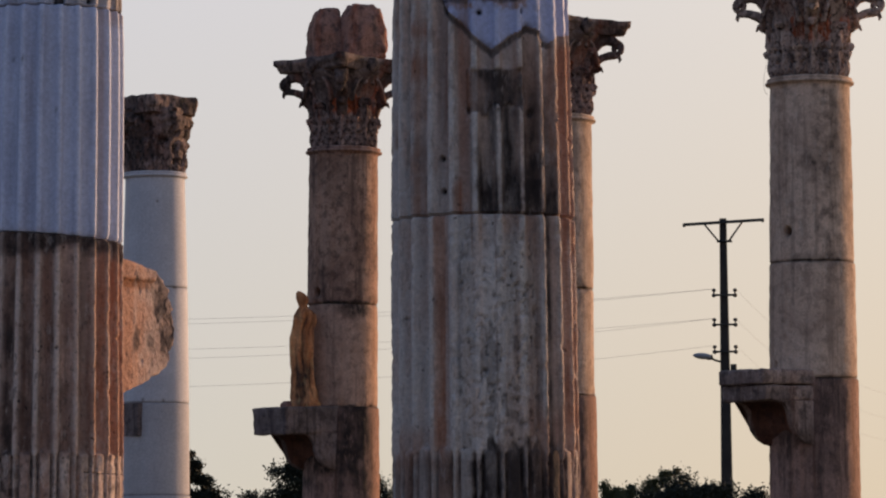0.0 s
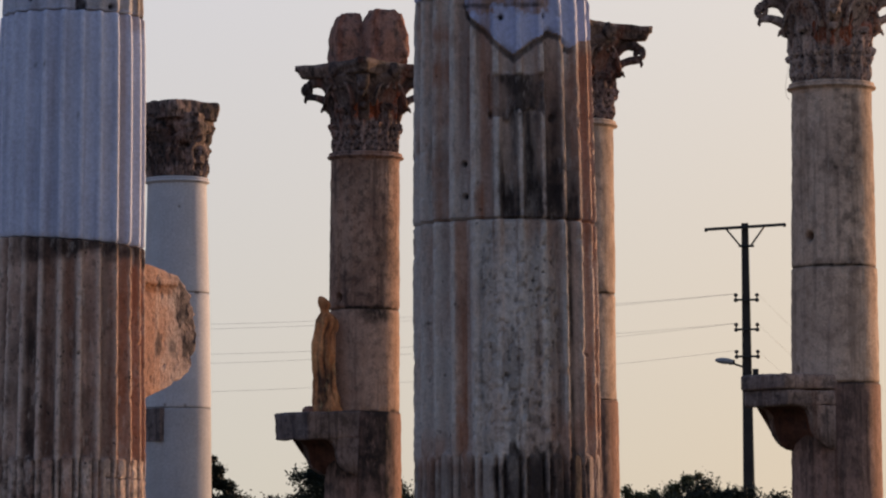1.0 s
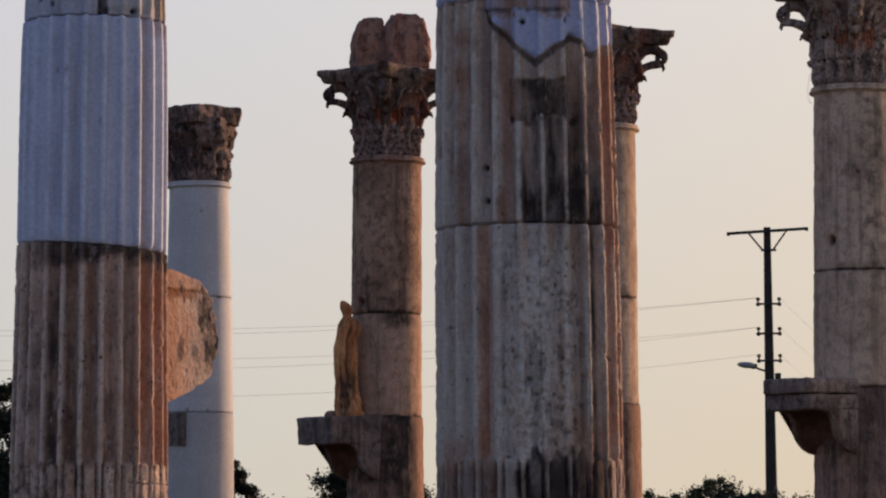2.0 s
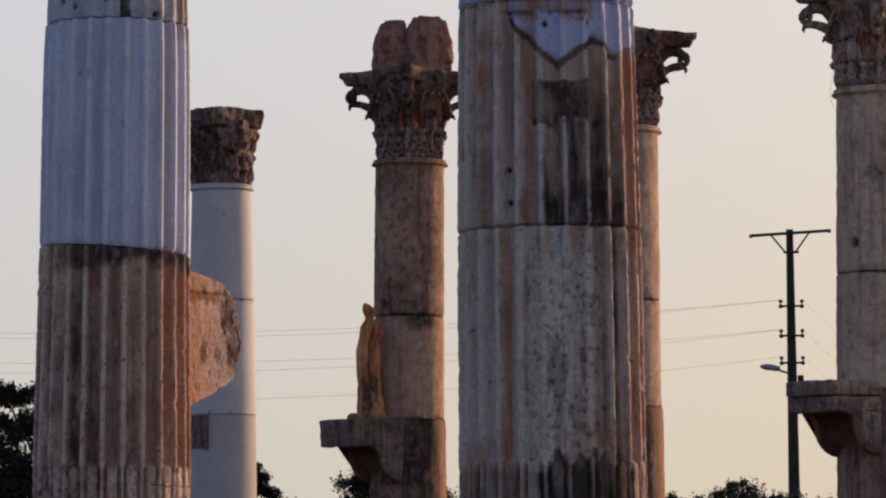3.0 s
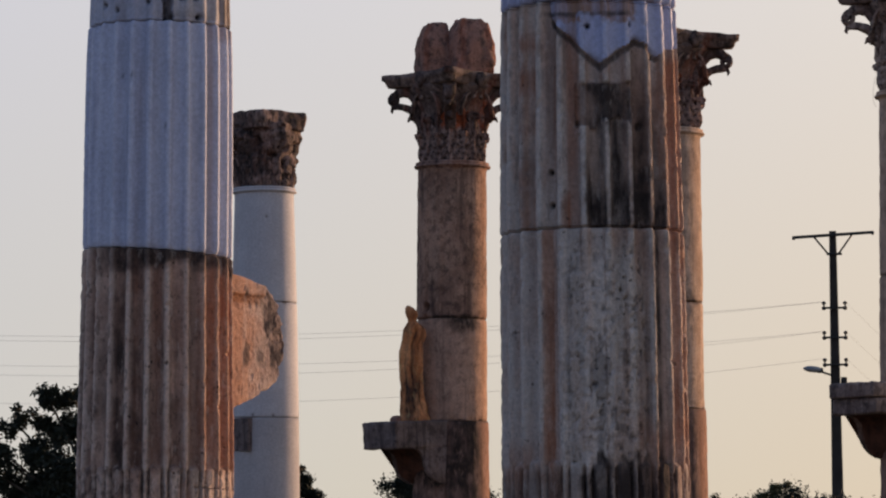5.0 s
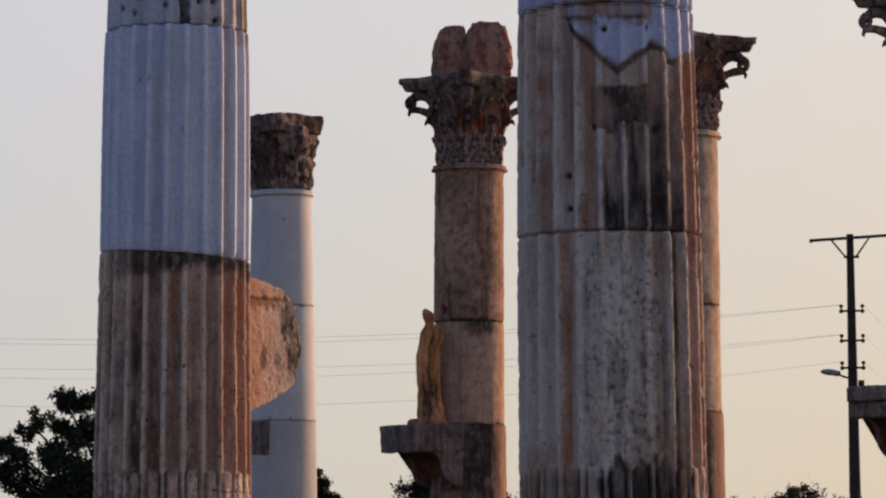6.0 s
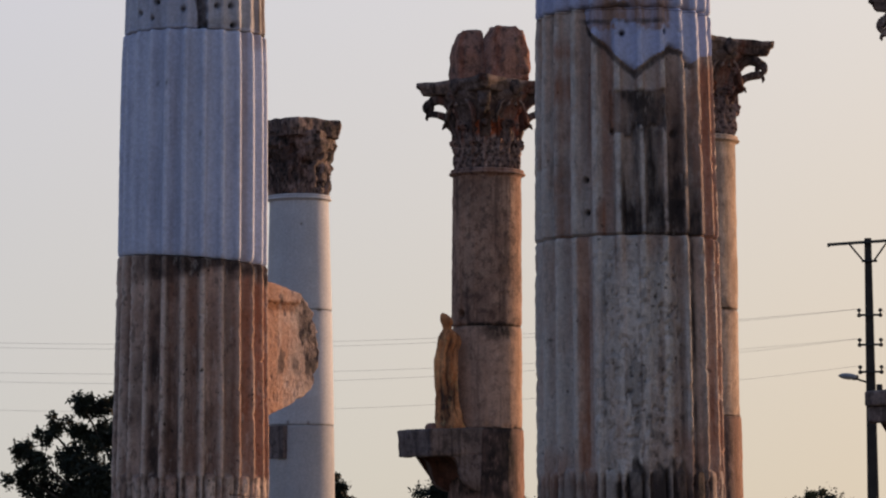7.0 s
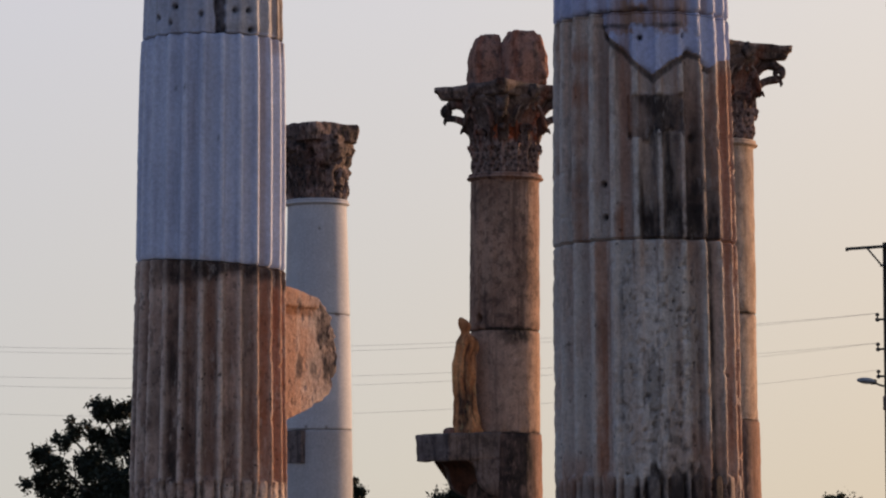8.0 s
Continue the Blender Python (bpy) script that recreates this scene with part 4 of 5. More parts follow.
        return 1.0 * rim * np.clip(0.85 + 0.9 * n2, 0, 1) + 0.8 * spot + 0.5 * under, 0.55 * smooth(P[:, 0] + 0.1 * n, 0.70, 0.5) + 0.5 * under, 0.5 + 0.5 * n

    outline = [(0.30, 3.80), (0.43, 3.785), (0.60, 3.755), (0.77, 3.725), (0.83, 3.71), (0.88, 3.67), (0.93, 3.60), (0.965, 3.52), (0.975, 3.43), (0.99, 3.31), (0.97, 3.18), (0.91, 3.07), (0.77, 2.98), (0.60, 2.91), (0.40, 2.845), (0.30, 2.82)]
    bm = bmesh.new()
    ys = [-0.41, -0.38, -0.2, 0, 0.2, 0.38, 0.41]
    rows = [[bm.verts.new((s - (0.03 if abs(yy) > 0.4 else 0), yy, z)) for s, z in outline] for yy in ys]
    n = len(outline)
    for p, q in zip(rows, rows[1:]):
        for i in range(n):
            j = (i + 1) % n
            bm.faces.new((p[i], p[j], q[j], q[i]))
    bm.faces.new(rows[0][::-1])
    bm.faces.new(rows[-1])
    roughen(bm, 6, 0.005, 40.0, 51.0, 0.020)
    # torn edge: the outer side is broken away in lumps, the old fascia stands proud along the top
    Q = np.array([v.co[:] for v in bm.verts])
    away = smooth(Q[:, 0], 0.60, 0.85)
    torn = away * (0.085 * np.clip(fbm(Q, 7.0, 61) + 0.1, 0, 1) + 0.045 * fbm(Q, 19.0, 62))
    proud = (Q[:, 2] > 3.655) & (Q[:, 0] < 0.72) & (np.abs(Q[:, 1]) > 0.36)
    Q = Q + np.stack([-torn, 0.022 * np.sign(Q[:, 1]) * proud, 0.0105 * away * fbm(Q, 16.0, 63)], 1)
    for v, q in zip(bm.verts, Q):
        v.co = q
    part("bracket_stump", bm, ORANGE, col, "broken rounded bracket stump with orange lichen", wear=crust_shade).rotation_euler = (0, 0, radians(14))
    return col


build_marble_column()


# far row
def far_column(name, x, y, lean, material, label, radii, joints, seed, bracket=None, shapes=None):
    col = empty(name, stand(x, y, lean), label, "column", "far colonnade")
    face = facing(x, y)
    r_of = lambda z: np.interp(z, *radii)
    column_base(col, 0.56, material)
    zs = [0.6] + joints + [7.395 if material is PLASTER else 7.352]
    for i, (a, b) in enumerate(zip(zs, zs[1:])):
        plain_drum(col, a, b - (0.004 if material is PLASTER else 0.007), r_of, FOOT if i == 0 and material is not PLASTER else PINK_PALE if i == 1 and material is PINK else PLASTER_LOW if i < 2 and material is PLASTER else material, face, seed + i, shapes[i] if shapes else None, worn=0.001 if material is PLASTER else 0.006)
    return col, face


SHAFT_R = ([0.6, 2.6, 3.8, 3.82, 5.2, 5.22, 7.3, 7.5], [0.56, 0.538, 0.518, 0.500, 0.488, 0.492, 0.478, 0.478])


def foot_shape(seed, black=0.2):
    def shape(a, z, P):
        n = fbm(P, 4.0, seed)
        runs = np.clip(fbm(P * np.array([1, 1, 0.12]), 6.0, seed + 1), 0, 1)
        # orange on the right edge is low sunlight put into the colour; black stops short
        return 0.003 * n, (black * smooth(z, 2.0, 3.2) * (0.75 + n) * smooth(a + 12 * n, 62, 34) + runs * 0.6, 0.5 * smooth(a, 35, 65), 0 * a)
    return shape


def mid_shape(seed, hole=None, stain=0.35):
    def shape(a, z, P):
        n = fbm(P, 5.0, seed)
        top = smooth(z + 0.16 * n, 5.02, 5.16) * band(a, -8, 46, 12)
        # the hole is both sunk and shaded by dark colour
        h = np.exp(-(((a - hole[0]) / 3.0) ** 2 + ((z - hole[1]) / 0.04) ** 2)) if hole else 0 * a
        # second channel: sunlit right edge, warmed in the colour
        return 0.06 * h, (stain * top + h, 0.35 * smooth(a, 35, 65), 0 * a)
    return shape


def high_shape(seed, hole=None, stain=0.3, scab=0.0):
    def shape(a, z, P):
        n = fbm(P, 3.0, seed)
        # h sinks the hole and paints its inner shade
        h = np.exp(-(((a - hole[0]) / 5.4) ** 2 + ((z - hole[1]) / 0.05) ** 2) ** 2) if hole else 0 * a
        # the warm right edge again paints in the sun
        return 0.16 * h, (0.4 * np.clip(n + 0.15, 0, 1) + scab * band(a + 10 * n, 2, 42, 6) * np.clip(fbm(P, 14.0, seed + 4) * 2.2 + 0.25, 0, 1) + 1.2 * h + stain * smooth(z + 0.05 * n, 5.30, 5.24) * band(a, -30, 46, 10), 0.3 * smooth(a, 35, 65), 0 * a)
    return shape


def build_far_row():
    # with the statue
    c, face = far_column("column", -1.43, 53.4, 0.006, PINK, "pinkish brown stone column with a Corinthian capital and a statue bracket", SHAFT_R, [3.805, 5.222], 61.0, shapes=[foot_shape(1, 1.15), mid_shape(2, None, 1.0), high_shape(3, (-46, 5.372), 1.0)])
    necking(c, 7.41, 0.478, FOOT)
    capital(c, 7.41, 1.3, "blackened Corinthian capital with orange lichen", reach=0.8, face=face)
    console(c, 3.80, 1.34, 0.70, 0.37, 71.0, False, "dark thick statue bracket slab", 3.2)
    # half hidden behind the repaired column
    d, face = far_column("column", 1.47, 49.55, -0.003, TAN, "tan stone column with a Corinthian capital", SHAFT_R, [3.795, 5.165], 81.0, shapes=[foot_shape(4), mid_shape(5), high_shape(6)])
    necking(d, 7.41, 0.478, TAN)
    capital(d, 7.41, 2.7, "blackened Corinthian capital with orange lichen", face=face)
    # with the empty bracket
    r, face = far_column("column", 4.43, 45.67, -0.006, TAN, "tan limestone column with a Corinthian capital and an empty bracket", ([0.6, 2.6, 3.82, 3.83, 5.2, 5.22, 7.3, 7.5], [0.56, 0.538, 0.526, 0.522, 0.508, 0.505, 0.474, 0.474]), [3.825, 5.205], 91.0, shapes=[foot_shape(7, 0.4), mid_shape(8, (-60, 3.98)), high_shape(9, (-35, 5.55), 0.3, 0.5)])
    necking(r, 7.41, 0.474, TAN)
    capital(r, 7.41, 3.9, "grey weathered Corinthian capital with red lichen", CAPITAL_GREY, face=face)
    console(r, 3.91, 1.29, 0.70, 0.37, 95.0, True, "grey lichened bracket slab in two bands", 1.0)
    # the white cast column with the broken capital
    wr = ([0.6, 2.64, 2.66, 4.0, 5.7, 7.3, 7.5], [0.545, 0.535, 0.522, 0.514, 0.489, 0.446, 0.446])
    def cast_shape(a, z, P):
        spots = 0
        for ha, hz in ((22, 4.93), (4, 7.02), (35, 5.73), (40, 5.73), (14, 4.05), (-20, 4.06)):
            spots = spots + np.exp(-(((a - ha) / 2.2) ** 2 + ((z - hz) / 0.02) ** 2))
        return 0.004 * spots, (0.8 * spots, 0.6 * spots, 0 * a)

    w, face = far_column("column", -4.29, 57.4, -0.004, PLASTER, "smooth white restored column with a broken stone capital", wr, [2.65, 4.02, 5.74], 101.0, shapes=[cast_shape] * 4)
    lathe("neck_ring", [(0.43, 7.37), (0.44, 7.38), (0.455, 7.392), (0.462, 7.40), (0.484, 7.404), (0.49, 7.418), (0.482, 7.43), (0.462, 7.434), (0.460, 7.442), (0.470, 7.448), (0.470, 7.474), (0.44, 7.48), (0.40, 7.485)], PLASTER, w, "", 96)
    # shaded recess of a missing bracket, shown by a block of dark colour
    bm = bmesh.new()
    box_bm(bm, -0.53, -0.36, -0.26, 0.26, 3.52, 4.01, 0.004)
    part("bracket_socket", roughen(bm, 2, 0.004, 6, 5), BRACKET_DARK, w, "dark block standing in for the shaded recess of a missing bracket")
    # a stump of a capital: round at its foot, square and flat at its top, the carving worn to ribs and drilled holes
    th = np.linspace(0, 2 * np.pi, 160, endpoint=False)[None, :]
    zs = np.linspace(0, 0.94, 60)[:, None]
    q = (np.degrees(th) + 10) % 90 - 45
    square = 0.505 / np.maximum(np.cos(np.radians(q)), 0.74) * (0.93 + 0.07 * np.cos(np.radians(q * 2)))
    k = smooth(zs, 0.25, 0.92)
    R = (0.435 + 0.02 * smooth(zs, 0.0, 0.1)) * (1 - k) + square * k
    P = np.stack([R * np.cos(th), R * np.sin(th), zs + 0 * th], 2)
    ribs = np.abs(np.sin(th * 8 + 0.6 * vnoise(P, 3.0, 4))) * (1 - smooth(zs, 0.42, 0.5)) + np.abs(np.sin(th * 4 + 0.8)) * smooth(zs, 0.45, 0.55) * (1 - smooth(zs, 0.75, 0.85))
    drilled = smooth(fbm(P, 9.0, 8), 0.18, 0.32)
    R = R + 0.05 * ribs - 0.02 + 0.030 * fbm(P, 7.0, 5) + 0.022 * fbm(P, 20.0, 6) - 0.07 * drilled * smooth(zs, 0.05, 0.2)
    P = np.stack([R * np.cos(th), R * np.sin(th), zs + 0 * th], 2)
    cap = from_arrays("capital", P.reshape(-1, 3), ring_grid(P), CAPITAL_BLACK, w, "broken blackened Corinthian capital without its corners")
    cap.location.z = 7.48
    rng = random.Random(3)
    for k in range(8):
        leaf = new("leaf", LEAF_LOW[k % 2])
        leaf.parent = cap
        leaf.matrix_basis = Matrix.Rotation(radians(45 * k + 12), 4, "Z") @ Matrix.Translation((0.43, 0, 0.01)) @ Matrix.Diagonal((rng.uniform(0.3, 0.6), rng.uniform(0.75, 0.95), rng.uniform(0.9, 1.1), 1))
        leaf.material_slots[0].link = "OBJECT"
        leaf.material_slots[0].material = CAPITAL_BLACK
    bm = bmesh.new()
    for i, (c, z) in enumerate(((0.66, 0.86), (0.675, 0.90), (0.69, 0.98), (0.70, 1.06), (0.69, 1.115), (0.665, 1.135))):
        loop = [bm.verts.new((p.x, p.y, z)) for p in abacus_loop(c, c * 0.70, 0.08, 8)]
        if i:
            for j in range(len(loop)):
                n = (j + 1) % len(loop)
                bm.faces.new((prev[j], prev[n], loop[n], loop[j]))
        else:
            bm.faces.new(loop[::-1])
        prev = loop
    bm.faces.new(prev)
    roughen(bm, 5, 0.022, 9.0, 7.0, 0.03)
    for v in bm.verts:
        v.co.z = min(v.co.z, 1.132 + 0.012 * math.sin(v.co.x * 9) * math.cos(v.co.y * 7))
    part("abacus", bm, CAPITAL_BLACK, cap, "broken dark abacus")


build_far_row()


# ---------------------------------------------------------------- things that rest on the columns
def boulder(name, centre, size, seed, label, amp=0.17, taper=0.72):
    bm = bmesh.new()
    bmesh.ops.create_icosphere(bm, subdivisions=5, radius=1.0)
    P = np.array([v.co[:] for v in bm.verts])
    flat = np.sign(P) * np.abs(P) ** 0.42
    side = np.linalg.norm(P[:, :2], axis=1, keepdims=True) + 1e-6
    low = P[:, 2] < 0.1
    ang = P[:, :2] / side
    full = np.sign(ang) * np.abs(ang) ** 0.42
    XY = np.where(low[:, None], full * np.clip(side * 6, 0, 1), flat[:, :2])
    Z = np.where(low, np.clip(P[:, 2], -0.98, 1), flat[:, 2])
    Q = np.stack([XY[:, 0], XY[:, 1], Z], 1) * 0.5
    u = Q[:, 2:] + 0.5
    Q[:, :2] *= 1 - (1 - taper) * smooth(u, 0.55, 1.0)
    # broken faces: cut by a few rough planes
    rng = random.Random(int(seed * 100))
    for _ in range(9):
        a, t = rng.uniform(0, 6.28), rng.uniform(0.1, 0.9)
        nrm = np.array([math.cos(a) * math.cos(t), math.sin(a) * math.cos(t), math.sin(t)])
        over = np.clip(Q @ nrm - rng.uniform(0.47, 0.56), 0, 1)
        Q = Q - over[:, None] * nrm * 0.85
    lump = amp * 0.5 * fbm(Q, 4.0, seed) + amp * 0.4 * fbm(Q, 11.0, seed + 2)
    Q = Q * (1 + lump[:, None])
    Q = (Q + np.array([0, 0, 0.5])) * np.array(size)
    for v, q in zip(bm.verts, Q):
        v.co = q
    ob = part(name, bm, REDROCK)
    ob.matrix_basis = Matrix.Translation(centre) @ Matrix.Rotation(radians(10 + seed * 7), 4, "Z")
    return tagged(ob, label, "stone", "stones on the capital")


boulder("stone_block", (-1.63, 53.38, 8.60), (0.47, 0.60, 0.76), 1.0, "reddish brown broken stone block standing on a capital")
boulder("stone_block", (-1.15, 53.30, 8.60), (0.62, 0.66, 0.80), 2.0, "wide reddish brown broken stone block standing on a capital")


def statue():
    """Draped standing figure without arms, weathered to a simple shape."""
    secs = [(0.0, 0.225, 0.18, 0.01), (0.07, 0.225, 0.18, 0.01), (0.13, 0.195, 0.15, 0.005), (0.3, 0.166, 0.14, -0.01), (0.5, 0.15, 0.13, -0.025), (0.75, 0.142, 0.13, -0.04), (0.95, 0.142, 0.13, -0.04), (1.1, 0.138, 0.125, -0.03), (1.22, 0.148, 0.125, -0.012),
            (1.30, 0.15, 0.115, -0.002), (1.36, 0.11, 0.09, -0.005), (1.40, 0.062, 0.062, -0.02), (1.44, 0.062, 0.066, -0.025), (1.50, 0.084, 0.085, -0.025), (1.55, 0.08, 0.08, -0.035), (1.60, 0.05, 0.055, -0.06), (1.63, 0.015, 0.02, -0.075)]
    zs = np.linspace(0, 1.63, 90)
    S = np.array(secs)
    th = np.linspace(0, 2 * np.pi, 56, endpoint=False)[None, :]
    rx, ry, ox = (np.interp(zs, S[:, 0], S[:, k])[:, None] for k in (1, 2, 3))
    V = np.stack([ox + rx * np.cos(th), ry * np.sin(th), zs[:, None] + 0 * th], 2)
    folds = (0.017 * np.sin(th * 9 + 0.8 * np.sin(zs[:, None] * 2.6) + 3.0 * fbm(V, 3.0, 12)) + 0.012 * np.sin(th * 3 - zs[:, None] * 4.0 + 1.0) * smooth(zs, 0.5, 0.8)[:, None]) * smooth(zs, 0.08, 0.2)[:, None] * smooth(zs, 1.36, 1.2)[:, None]
    V[..., 0] += folds * np.cos(th) + 0.014 * fbm(V, 9, 3)
    V[..., 1] += folds * np.sin(th) + 0.014 * fbm(V, 9, 4)
    # the stump of an arm at one shoulder, a bent elbow at the other side
    for ang, zc, out, tall in ((0.1, 1.20, 0.035, 0.09), (3.3, 0.93, 0.03, 0.16), (-0.9, 0.8, 0.02, 0.2)):
        bulge = out * np.exp(-(((th - ang + np.pi) % (2 * np.pi) - np.pi) / 0.6) ** 2 - ((zs[:, None] - zc) / tall) ** 2)
        V[..., 0] += bulge * np.cos(th)
        V[..., 1] += bulge * np.sin(th)
    # dirt streaks, plus shade of the folds painted into their hollows
    dirt_shade = np.zeros(V.shape[:2] + (4,))
    dirt_shade[..., 0] = np.clip(0.7 * smooth(-folds / 0.022, 0.2, 0.9) + 0.9 * band(zs, 0.14, 0.62, 0.14)[:, None] * np.clip(2.4 * fbm(V * np.array([1, 1, 0.25]), 11, 9) + 0.2, 0, 1) + 0.5 * np.clip(2.0 * fbm(V * np.array([1, 1, 0.3]), 9, 19) - 0.1, 0, 1), 0, 1)
    dirt_shade[..., 1] = np.clip(0.8 * fbm(V * np.array([1, 1, 0.4]), 7, 15) + 0.25, 0, 1)
    ob = from_arrays("statue", V.reshape(-1, 3), ring_grid(V), STATUE, wear=dirt_shade.reshape(-1, 4))
    ob.matrix_basis = Matrix.Translation((-1.91, 52.92, 3.735)) @ Matrix.Rotation(0.3, 4, "Z")
    return tagged(ob, "weathered ochre stone draped statue standing on a column bracket", "statue")


statue()
chip = boulder("stone_fragment", (-2.14, 52.86, 3.735), (0.16, 0.16, 0.11), 4.0, "small pale stone fragment beside a statue's foot")
chip["group"] = "fragments"


# a loose hair of wire that hangs beside the neck of the grey capital
tagged(tube("loose_wire", [(3.90, 45.42, 7.66), (3.862, 45.40, 7.60), (3.835, 45.40, 7.48), (3.818, 45.40, 7.36), (3.815, 45.40, 7.27), (3.83, 45.40, 7.20), (3.865, 45.42, 7.17)], 0.002, CABLE, seg=6), "thin loose wire hanging from a weathered capital", "wire")

# ---------------------------------------------------------------- utility poles and wires
POLE_Y = 90.7
LEVELS = [7.97, 7.27, 6.63]


def utility_pole():
    p = empty("utility_pole", Matrix.Translation((6.72, POLE_Y, -0.02)) @ Matrix.Rotation(-0.009, 4, "Y"), "dark tapered utility pole with a crossarm and insulators", "utility pole", "poles of the overhead line")
    bm = bmesh.new()
    rows = []
    for z in np.linspace(0, 9.80, 20):
        h = np.interp(z, [0, 9.8], [0.160, 0.080])
        rows.append([bm.verts.new((sx * h, sy * h * 0.8, z)) for sx, sy in ((-1, -0.7), (-0.7, -1), (0.7, -1), (1, -0.7), (1, 0.7), (0.7, 1), (-0.7, 1), (-1, 0.7))])
    for a, b in zip(rows, rows[1:]):
        for i in range(8):
            bm.faces.new((a[i], a[(i + 1) % 8], b[(i + 1) % 8], b[i]))
    bm.faces.new(rows[-1])
    part("mast", bm, POLE_MAT, p, flat=True)
    arm = part("crossarm", box_bm(bmesh.new(), -0.95, 0.95, -0.16, -0.10, 9.66, 9.73, 0.01), STEEL, p)
    arm.rotation_euler = (0, -0.055, 0)
    arm.location = (0.53, 0, 0.02)
    for s in (-1, 1):
        tube("brace", [(s * 0.45, -0.13, 9.68 + s * 0.025), (s * 0.12, -0.12, 9.25)], 0.022, STEEL, p)
        part("end_clamp", box_bm(bmesh.new(), s * 0.93 - 0.035, s * 0.93 + 0.035, -0.17, -0.09, 9.645 + s * 0.05, 9.73 + s * 0.05, 0.015), STEEL, p)
    tube("clamp", [(-0.16, -0.12, 9.25), (0.2, -0.12, 9.25)], 0.03, STEEL, p)
    for z in LEVELS:
        a = part("insulator_arm", box_bm(bmesh.new(), -0.27, 0.27, -0.16, -0.11, z - 0.02, z + 0.03, 0.008), STEEL, p)
        for s in (-1, 1):
            ins = lathe("insulator", [(0.015, z - 0.05), (0.05, z - 0.03), (0.05, z + 0.03), (0.018, z + 0.04), (0.018, z + 0.08), (0.045, z + 0.09), (0.05, z + 0.13), (0.025, z + 0.16)], STEEL, a, "", 12)
            ins.location = (s * 0.25, -0.135, 0)
    part("junction_box", box_bm(bmesh.new(), 0.12, 0.26, -0.2, -0.08, 6.18, 6.34, 0.015), STEEL, p)
    return p


pole = utility_pole()
lamp_arm = tube("lamp_arm", [(-0.12, -0.1, 6.40), (-0.25, -0.12, 6.44), (-0.36, -0.14, 6.49)], 0.025, STEEL, pole)
bm = bmesh.new()
bmesh.ops.create_uvsphere(bm, u_segments=24, v_segments=12, radius=1.0, matrix=Matrix.Translation((-0.54, -0.2, 6.53)) @ Matrix.Rotation(0.1, 4, "Y") @ Matrix.Diagonal((0.23, 0.13, 0.075, 1)))
lamp_head = part("lamp_head", bm, LAMP_MAT, pole, "grey streetlight head")
bm = bmesh.new()
box_bm(bm, -0.45, -0.30, -0.26, -0.12, 6.44, 6.56, 0.03)
part("lamp_gear_case", bm, STEEL, lamp_head, "dark rear case")
copy_thing(pole, Matrix.Translation((-26.0, POLE_Y, -0.02)))
copy_thing(pole, Matrix.Translation((18.5, 131.0, -0.02)) @ Matrix.Rotation(0.6, 4, "Z"))


def wire(a, b, sag, r):
    a, b = Vector(a), Vector(b)
    pts = [a.lerp(b, i / 40) - Vector((0, 0, sag * 4 * (i / 40) * (1 - i / 40))) for i in range(41)]
    ob = tube("overhead_wire", pts, r * 0.31, CABLE, seg=6)
    return tagged(ob, "thin sagging overhead wire strung between utility poles", "wire", "overhead wires")


for z, dx, sag in ((LEVELS[0], -0.25, 0.76), (LEVELS[0], -0.22, 0.88), (LEVELS[1], -0.25, 0.77), (LEVELS[1], -0.22, 1.0), (LEVELS[2], -0.25, 1.03)):
    wire((6.66 + dx, POLE_Y - 0.13, z + 0.13), (-26.0 + dx, POLE_Y - 0.13, z + 0.13), sag, 0.010)
for z, dx in ((LEVELS[0], 0.25), (LEVELS[1], 0.25), (LEVELS[2], 0.25)):
    wire((6.66 + dx, POLE_Y - 0.13, z + 0.13), (18.5 + dx, 131.0, z + 0.13), 1.6, 0.007)


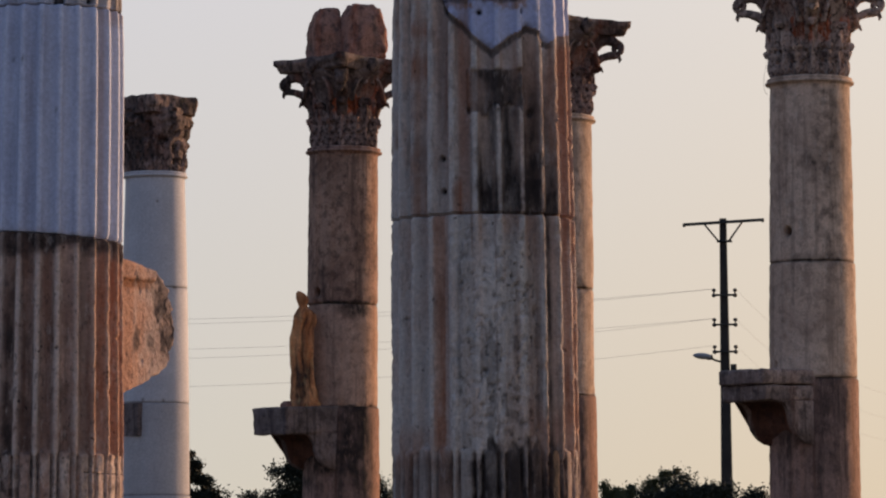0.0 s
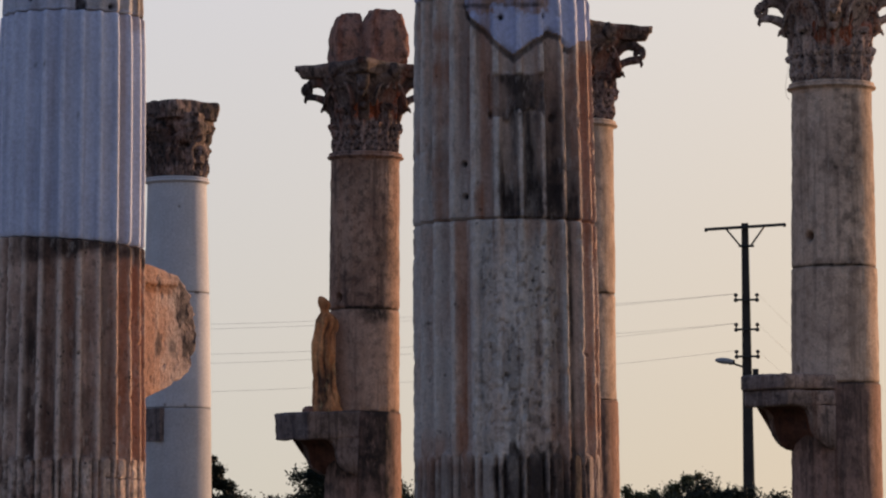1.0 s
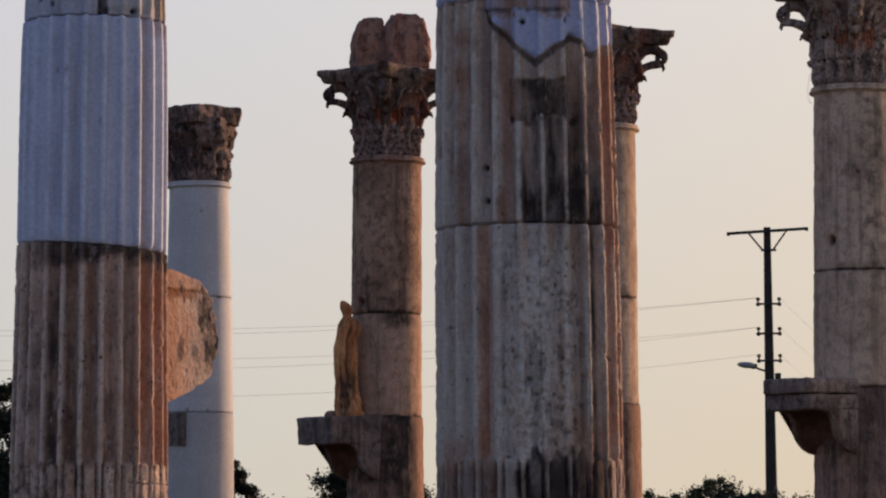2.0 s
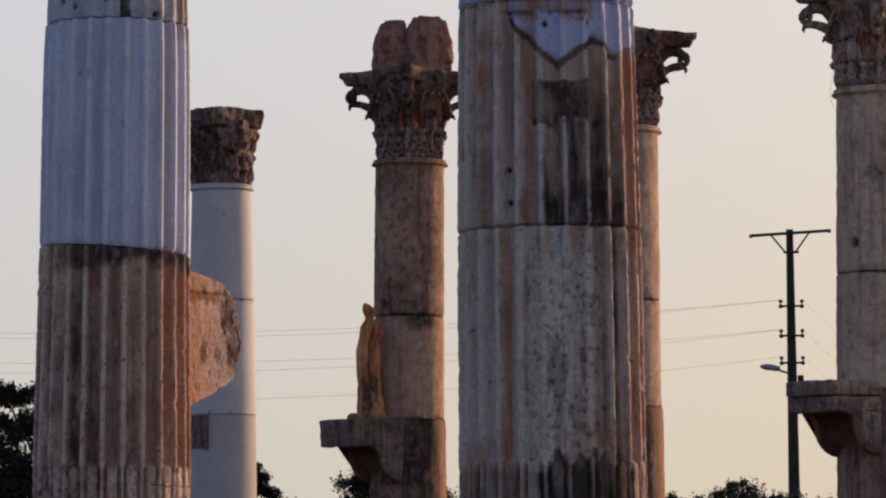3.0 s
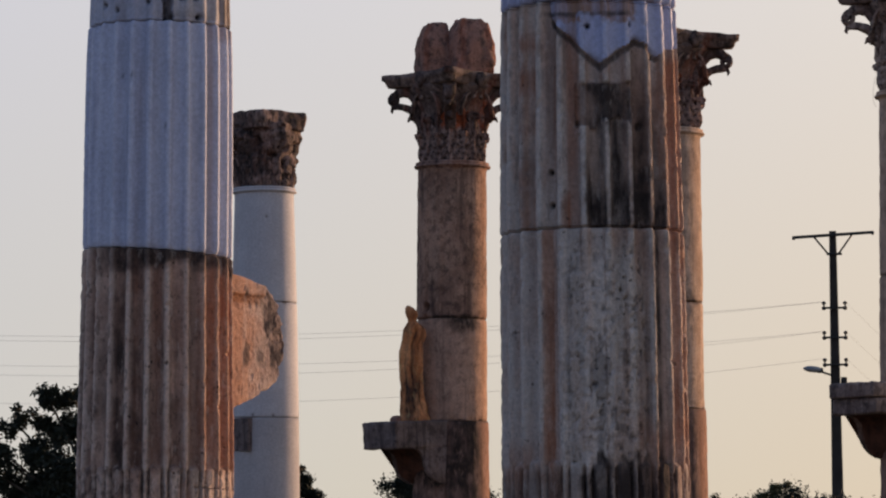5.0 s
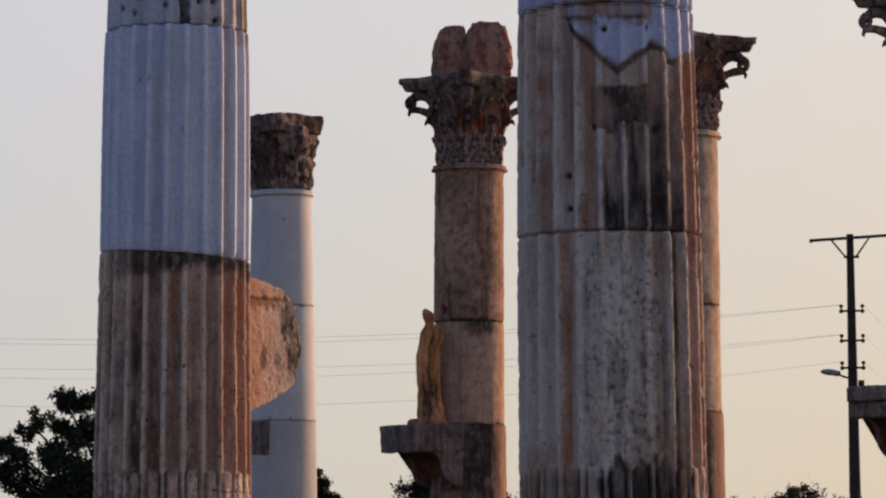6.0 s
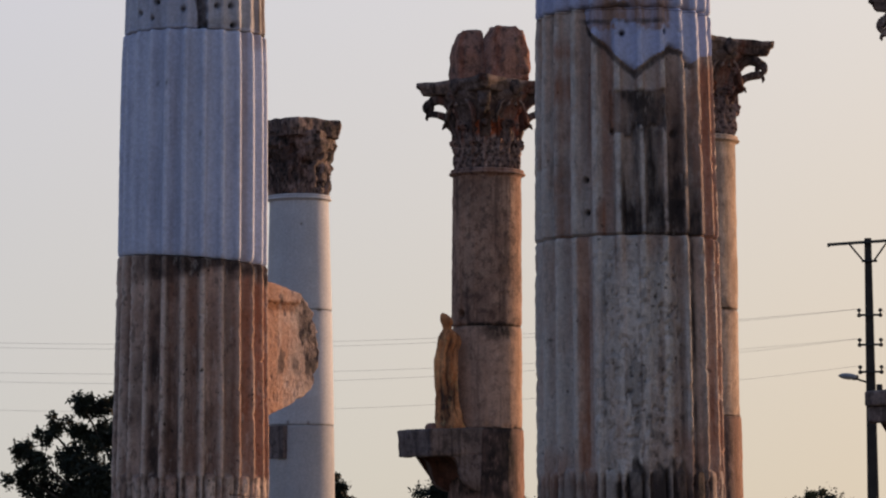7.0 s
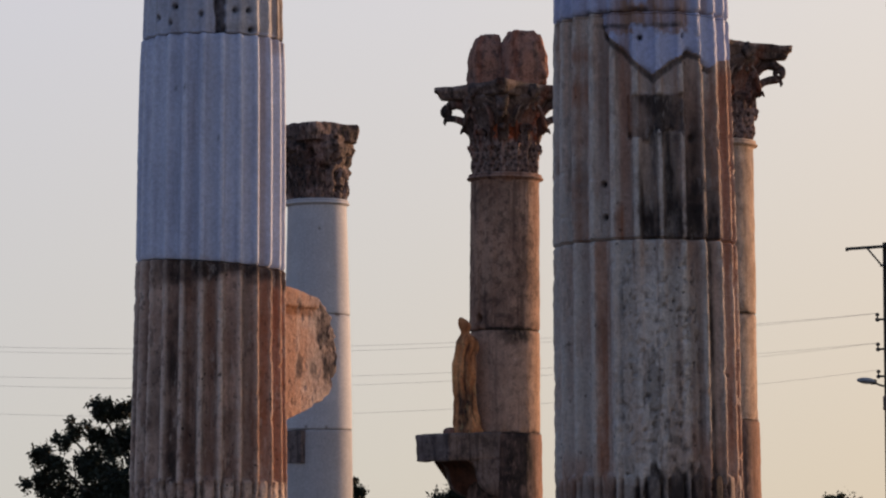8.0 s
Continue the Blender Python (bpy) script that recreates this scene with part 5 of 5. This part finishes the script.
# ---------------------------------------------------------------- trees behind
def tree(name, x, y, height, lobes, leaves, leaf, seed, label, material, dense=34, spread=0.15):
    """Tapered trunk, limbs to each clump, and a crown of many small folded leaves in clumps. lobes: (dx, dy, z, radius)."""
    rng = np.random.default_rng(seed)
    t = empty(name, Matrix.Translation((x, y, -0.02)), label, "tree", "trees behind the ruins")
    trunk_top = height * 0.35
    trunk = tube("trunk", [(0, 0, 0), (0.05, 0, trunk_top * 0.5), (0.0, 0.05, trunk_top)], [0.2, 0.15, 0.11], BARK, t, seg=10)
    allv, allf = [], []
    n0 = 0
    total = sum(l[3] ** 2 for l in lobes)
    for lx, ly, lz, lr in lobes:
        mid = Vector((lx * 0.45, ly * 0.45, trunk_top + (lz - trunk_top) * 0.45))
        tube("limb", [(0, 0.03, trunk_top * 0.9), mid, (lx, ly, lz)], [0.08, 0.05, 0.02], BARK, trunk, seg=6)
        n = int(leaves * lr ** 2 / total)
        clumps = max(8, int(dense * lr ** 2))
        d = rng.normal(size=(clumps, 3))
        d /= np.linalg.norm(d, axis=1, keepdims=True)
        centres = np.array([lx, ly, lz]) + d * lr * rng.uniform(0.15, 1.0, (clumps, 1)) * np.array([1, 1, 0.9])
        idx = rng.integers(0, clumps, n)
        P = centres[idx] + rng.normal(size=(n, 3)) * lr * spread
        ax = rng.normal(size=(n, 3))
        ax /= np.linalg.norm(ax, axis=1, keepdims=True)
        up = rng.normal(size=(n, 3))
        side = np.cross(ax, up)
        side /= np.linalg.norm(side, axis=1, keepdims=True)
        nor = np.cross(ax, side)
        s = leaf * rng.uniform(0.6, 1.3, (n, 1))
        quad = np.stack([P - ax * s, P + side * s * 0.42 + nor * s * 0.15, P + ax * s, P - side * s * 0.42 + nor * s * 0.15], 1)
        allv.append(quad.reshape(-1, 3))
        for i in range(n):
            k = n0 + 4 * i
            allf.append((k, k + 1, k + 2))
            allf.append((k, k + 2, k + 3))
        n0 += 4 * n
    from_arrays("crown", np.concatenate(allv), allf, material, t, flat=True)
    return t


tree("tree", -8.85, 80.0, 6.0, [(0.0, 0, 3.4, 1.9), (-1.15, 0.2, 5.47, 0.42), (-1.68, -0.1, 5.42, 0.40), (-1.3, 0.2, 4.8, 0.62), (-1.75, 0, 4.8, 0.42), (-2.36, 0.1, 4.9, 0.38), (-2.05, 0, 4.3, 0.6), (-2.98, 0.2, 4.45, 0.38), (-2.62, -0.2, 4.3, 0.4), (-2.95, 0, 3.95, 0.42), (-1.4, 0.1, 3.9, 0.8), (-2.2, 0.2, 3.6, 0.62), (-1.6, 0.1, 3.3, 0.95), (-2.0, 0.1, 2.4, 1.2), (1.0, 0, 5.0, 1.0), (2.2, 0, 3.0, 1.2)], 52000, 0.062, 11, "dark leafy tree with an open ragged crown against the sky", LEAF, 24, 0.17)
tree("tree", -2.2, 82.0, 4.6, [(0.0, 0, 3.0, 1.15), (-0.5, 0, 3.75, 0.55), (-0.85, 0, 3.5, 0.6), (0.8, 0, 2.8, 0.8), (-1.0, 0, 2.9, 0.75), (-1.9, 0, 2.6, 0.7), (-0.3, 0, 3.4, 0.8)], 42000, 0.045, 12, "dark bushy evergreen behind the columns", LEAF)
tree("tree", -5.35, 84.0, 3.8, [(0.0, 0, 2.6, 0.8), (-0.2, 0, 3.62, 0.42), (-0.25, 0, 3.95, 0.22), (0.1, 0, 3.1, 0.5), (1.2, 0, 2.55, 0.7), (2.1, 0, 2.45, 0.7)], 30000, 0.045, 13, "dark shrub behind a white column", LEAF)
tree("tree", 5.4, 86.0, 3.9, [(0.0, 0, 2.8, 0.85), (0.9, 0, 2.85, 0.8), (-0.75, 0, 2.75, 0.75), (0.45, 0, 3.15, 0.48), (2.2, 0.3, 2.5, 0.7), (-1.1, 0, 2.65, 0.6), (1.5, 0, 2.6, 0.7)], 60000, 0.042, 14, "low dark green bush below a utility pole", LEAF)
tree("tree", 4.8, 95.0, 4.2, [(0.0, 0, 3.1, 0.7), (0.75, 0, 3.72, 0.34), (-0.5, 0, 3.3, 0.45), (-0.9, 0, 2.8, 0.5), (1.2, 0, 3.1, 0.4)], 17000, 0.045, 15, "olive green shrub top behind a bush", LEAF_DRY)
tree("tree", 8.3, 88.0, 3.6, [(0.0, 0, 2.4, 0.75), (0.8, 0, 2.2, 0.8), (-0.5, 0, 2.75, 0.4), (0.3, 0, 2.8, 0.3)], 18000, 0.042, 16, "dark shrub beside a utility pole", LEAF)


def dry_shrub(x, y, seed):
    """Bare upright twigs that fan out of one root, each with a few forks."""
    rng = random.Random(seed)
    t = empty("dry_shrub", Matrix.Translation((x, y, -0.02)), "bare dry shrub of thin upright twigs beside a bush", "shrub")
    for i in range(11):
        lean, away = rng.uniform(-0.5, 0.5), rng.uniform(-0.4, 0.4)
        top = rng.uniform(2.6, 3.35)
        path = [(lean * k * k, away * k * k, top * k) for k in (0.0, 0.35, 0.7, 1.0)]
        twig = tube("twig", path, [0.022, 0.016, 0.010, 0.004], BARK, t, seg=5)
        for f in range(3):
            k = rng.uniform(0.55, 0.9)
            base = (lean * k * k, away * k * k, top * k)
            tube("fork", [base, (base[0] + rng.uniform(-0.12, 0.12), base[1], base[2] + 0.18), (base[0] + rng.uniform(-0.25, 0.25), base[1], base[2] + 0.36)], [0.008, 0.006, 0.003], BARK, twig, seg=4)
    return t


dry_shrub(3.82, 86.5, 5)
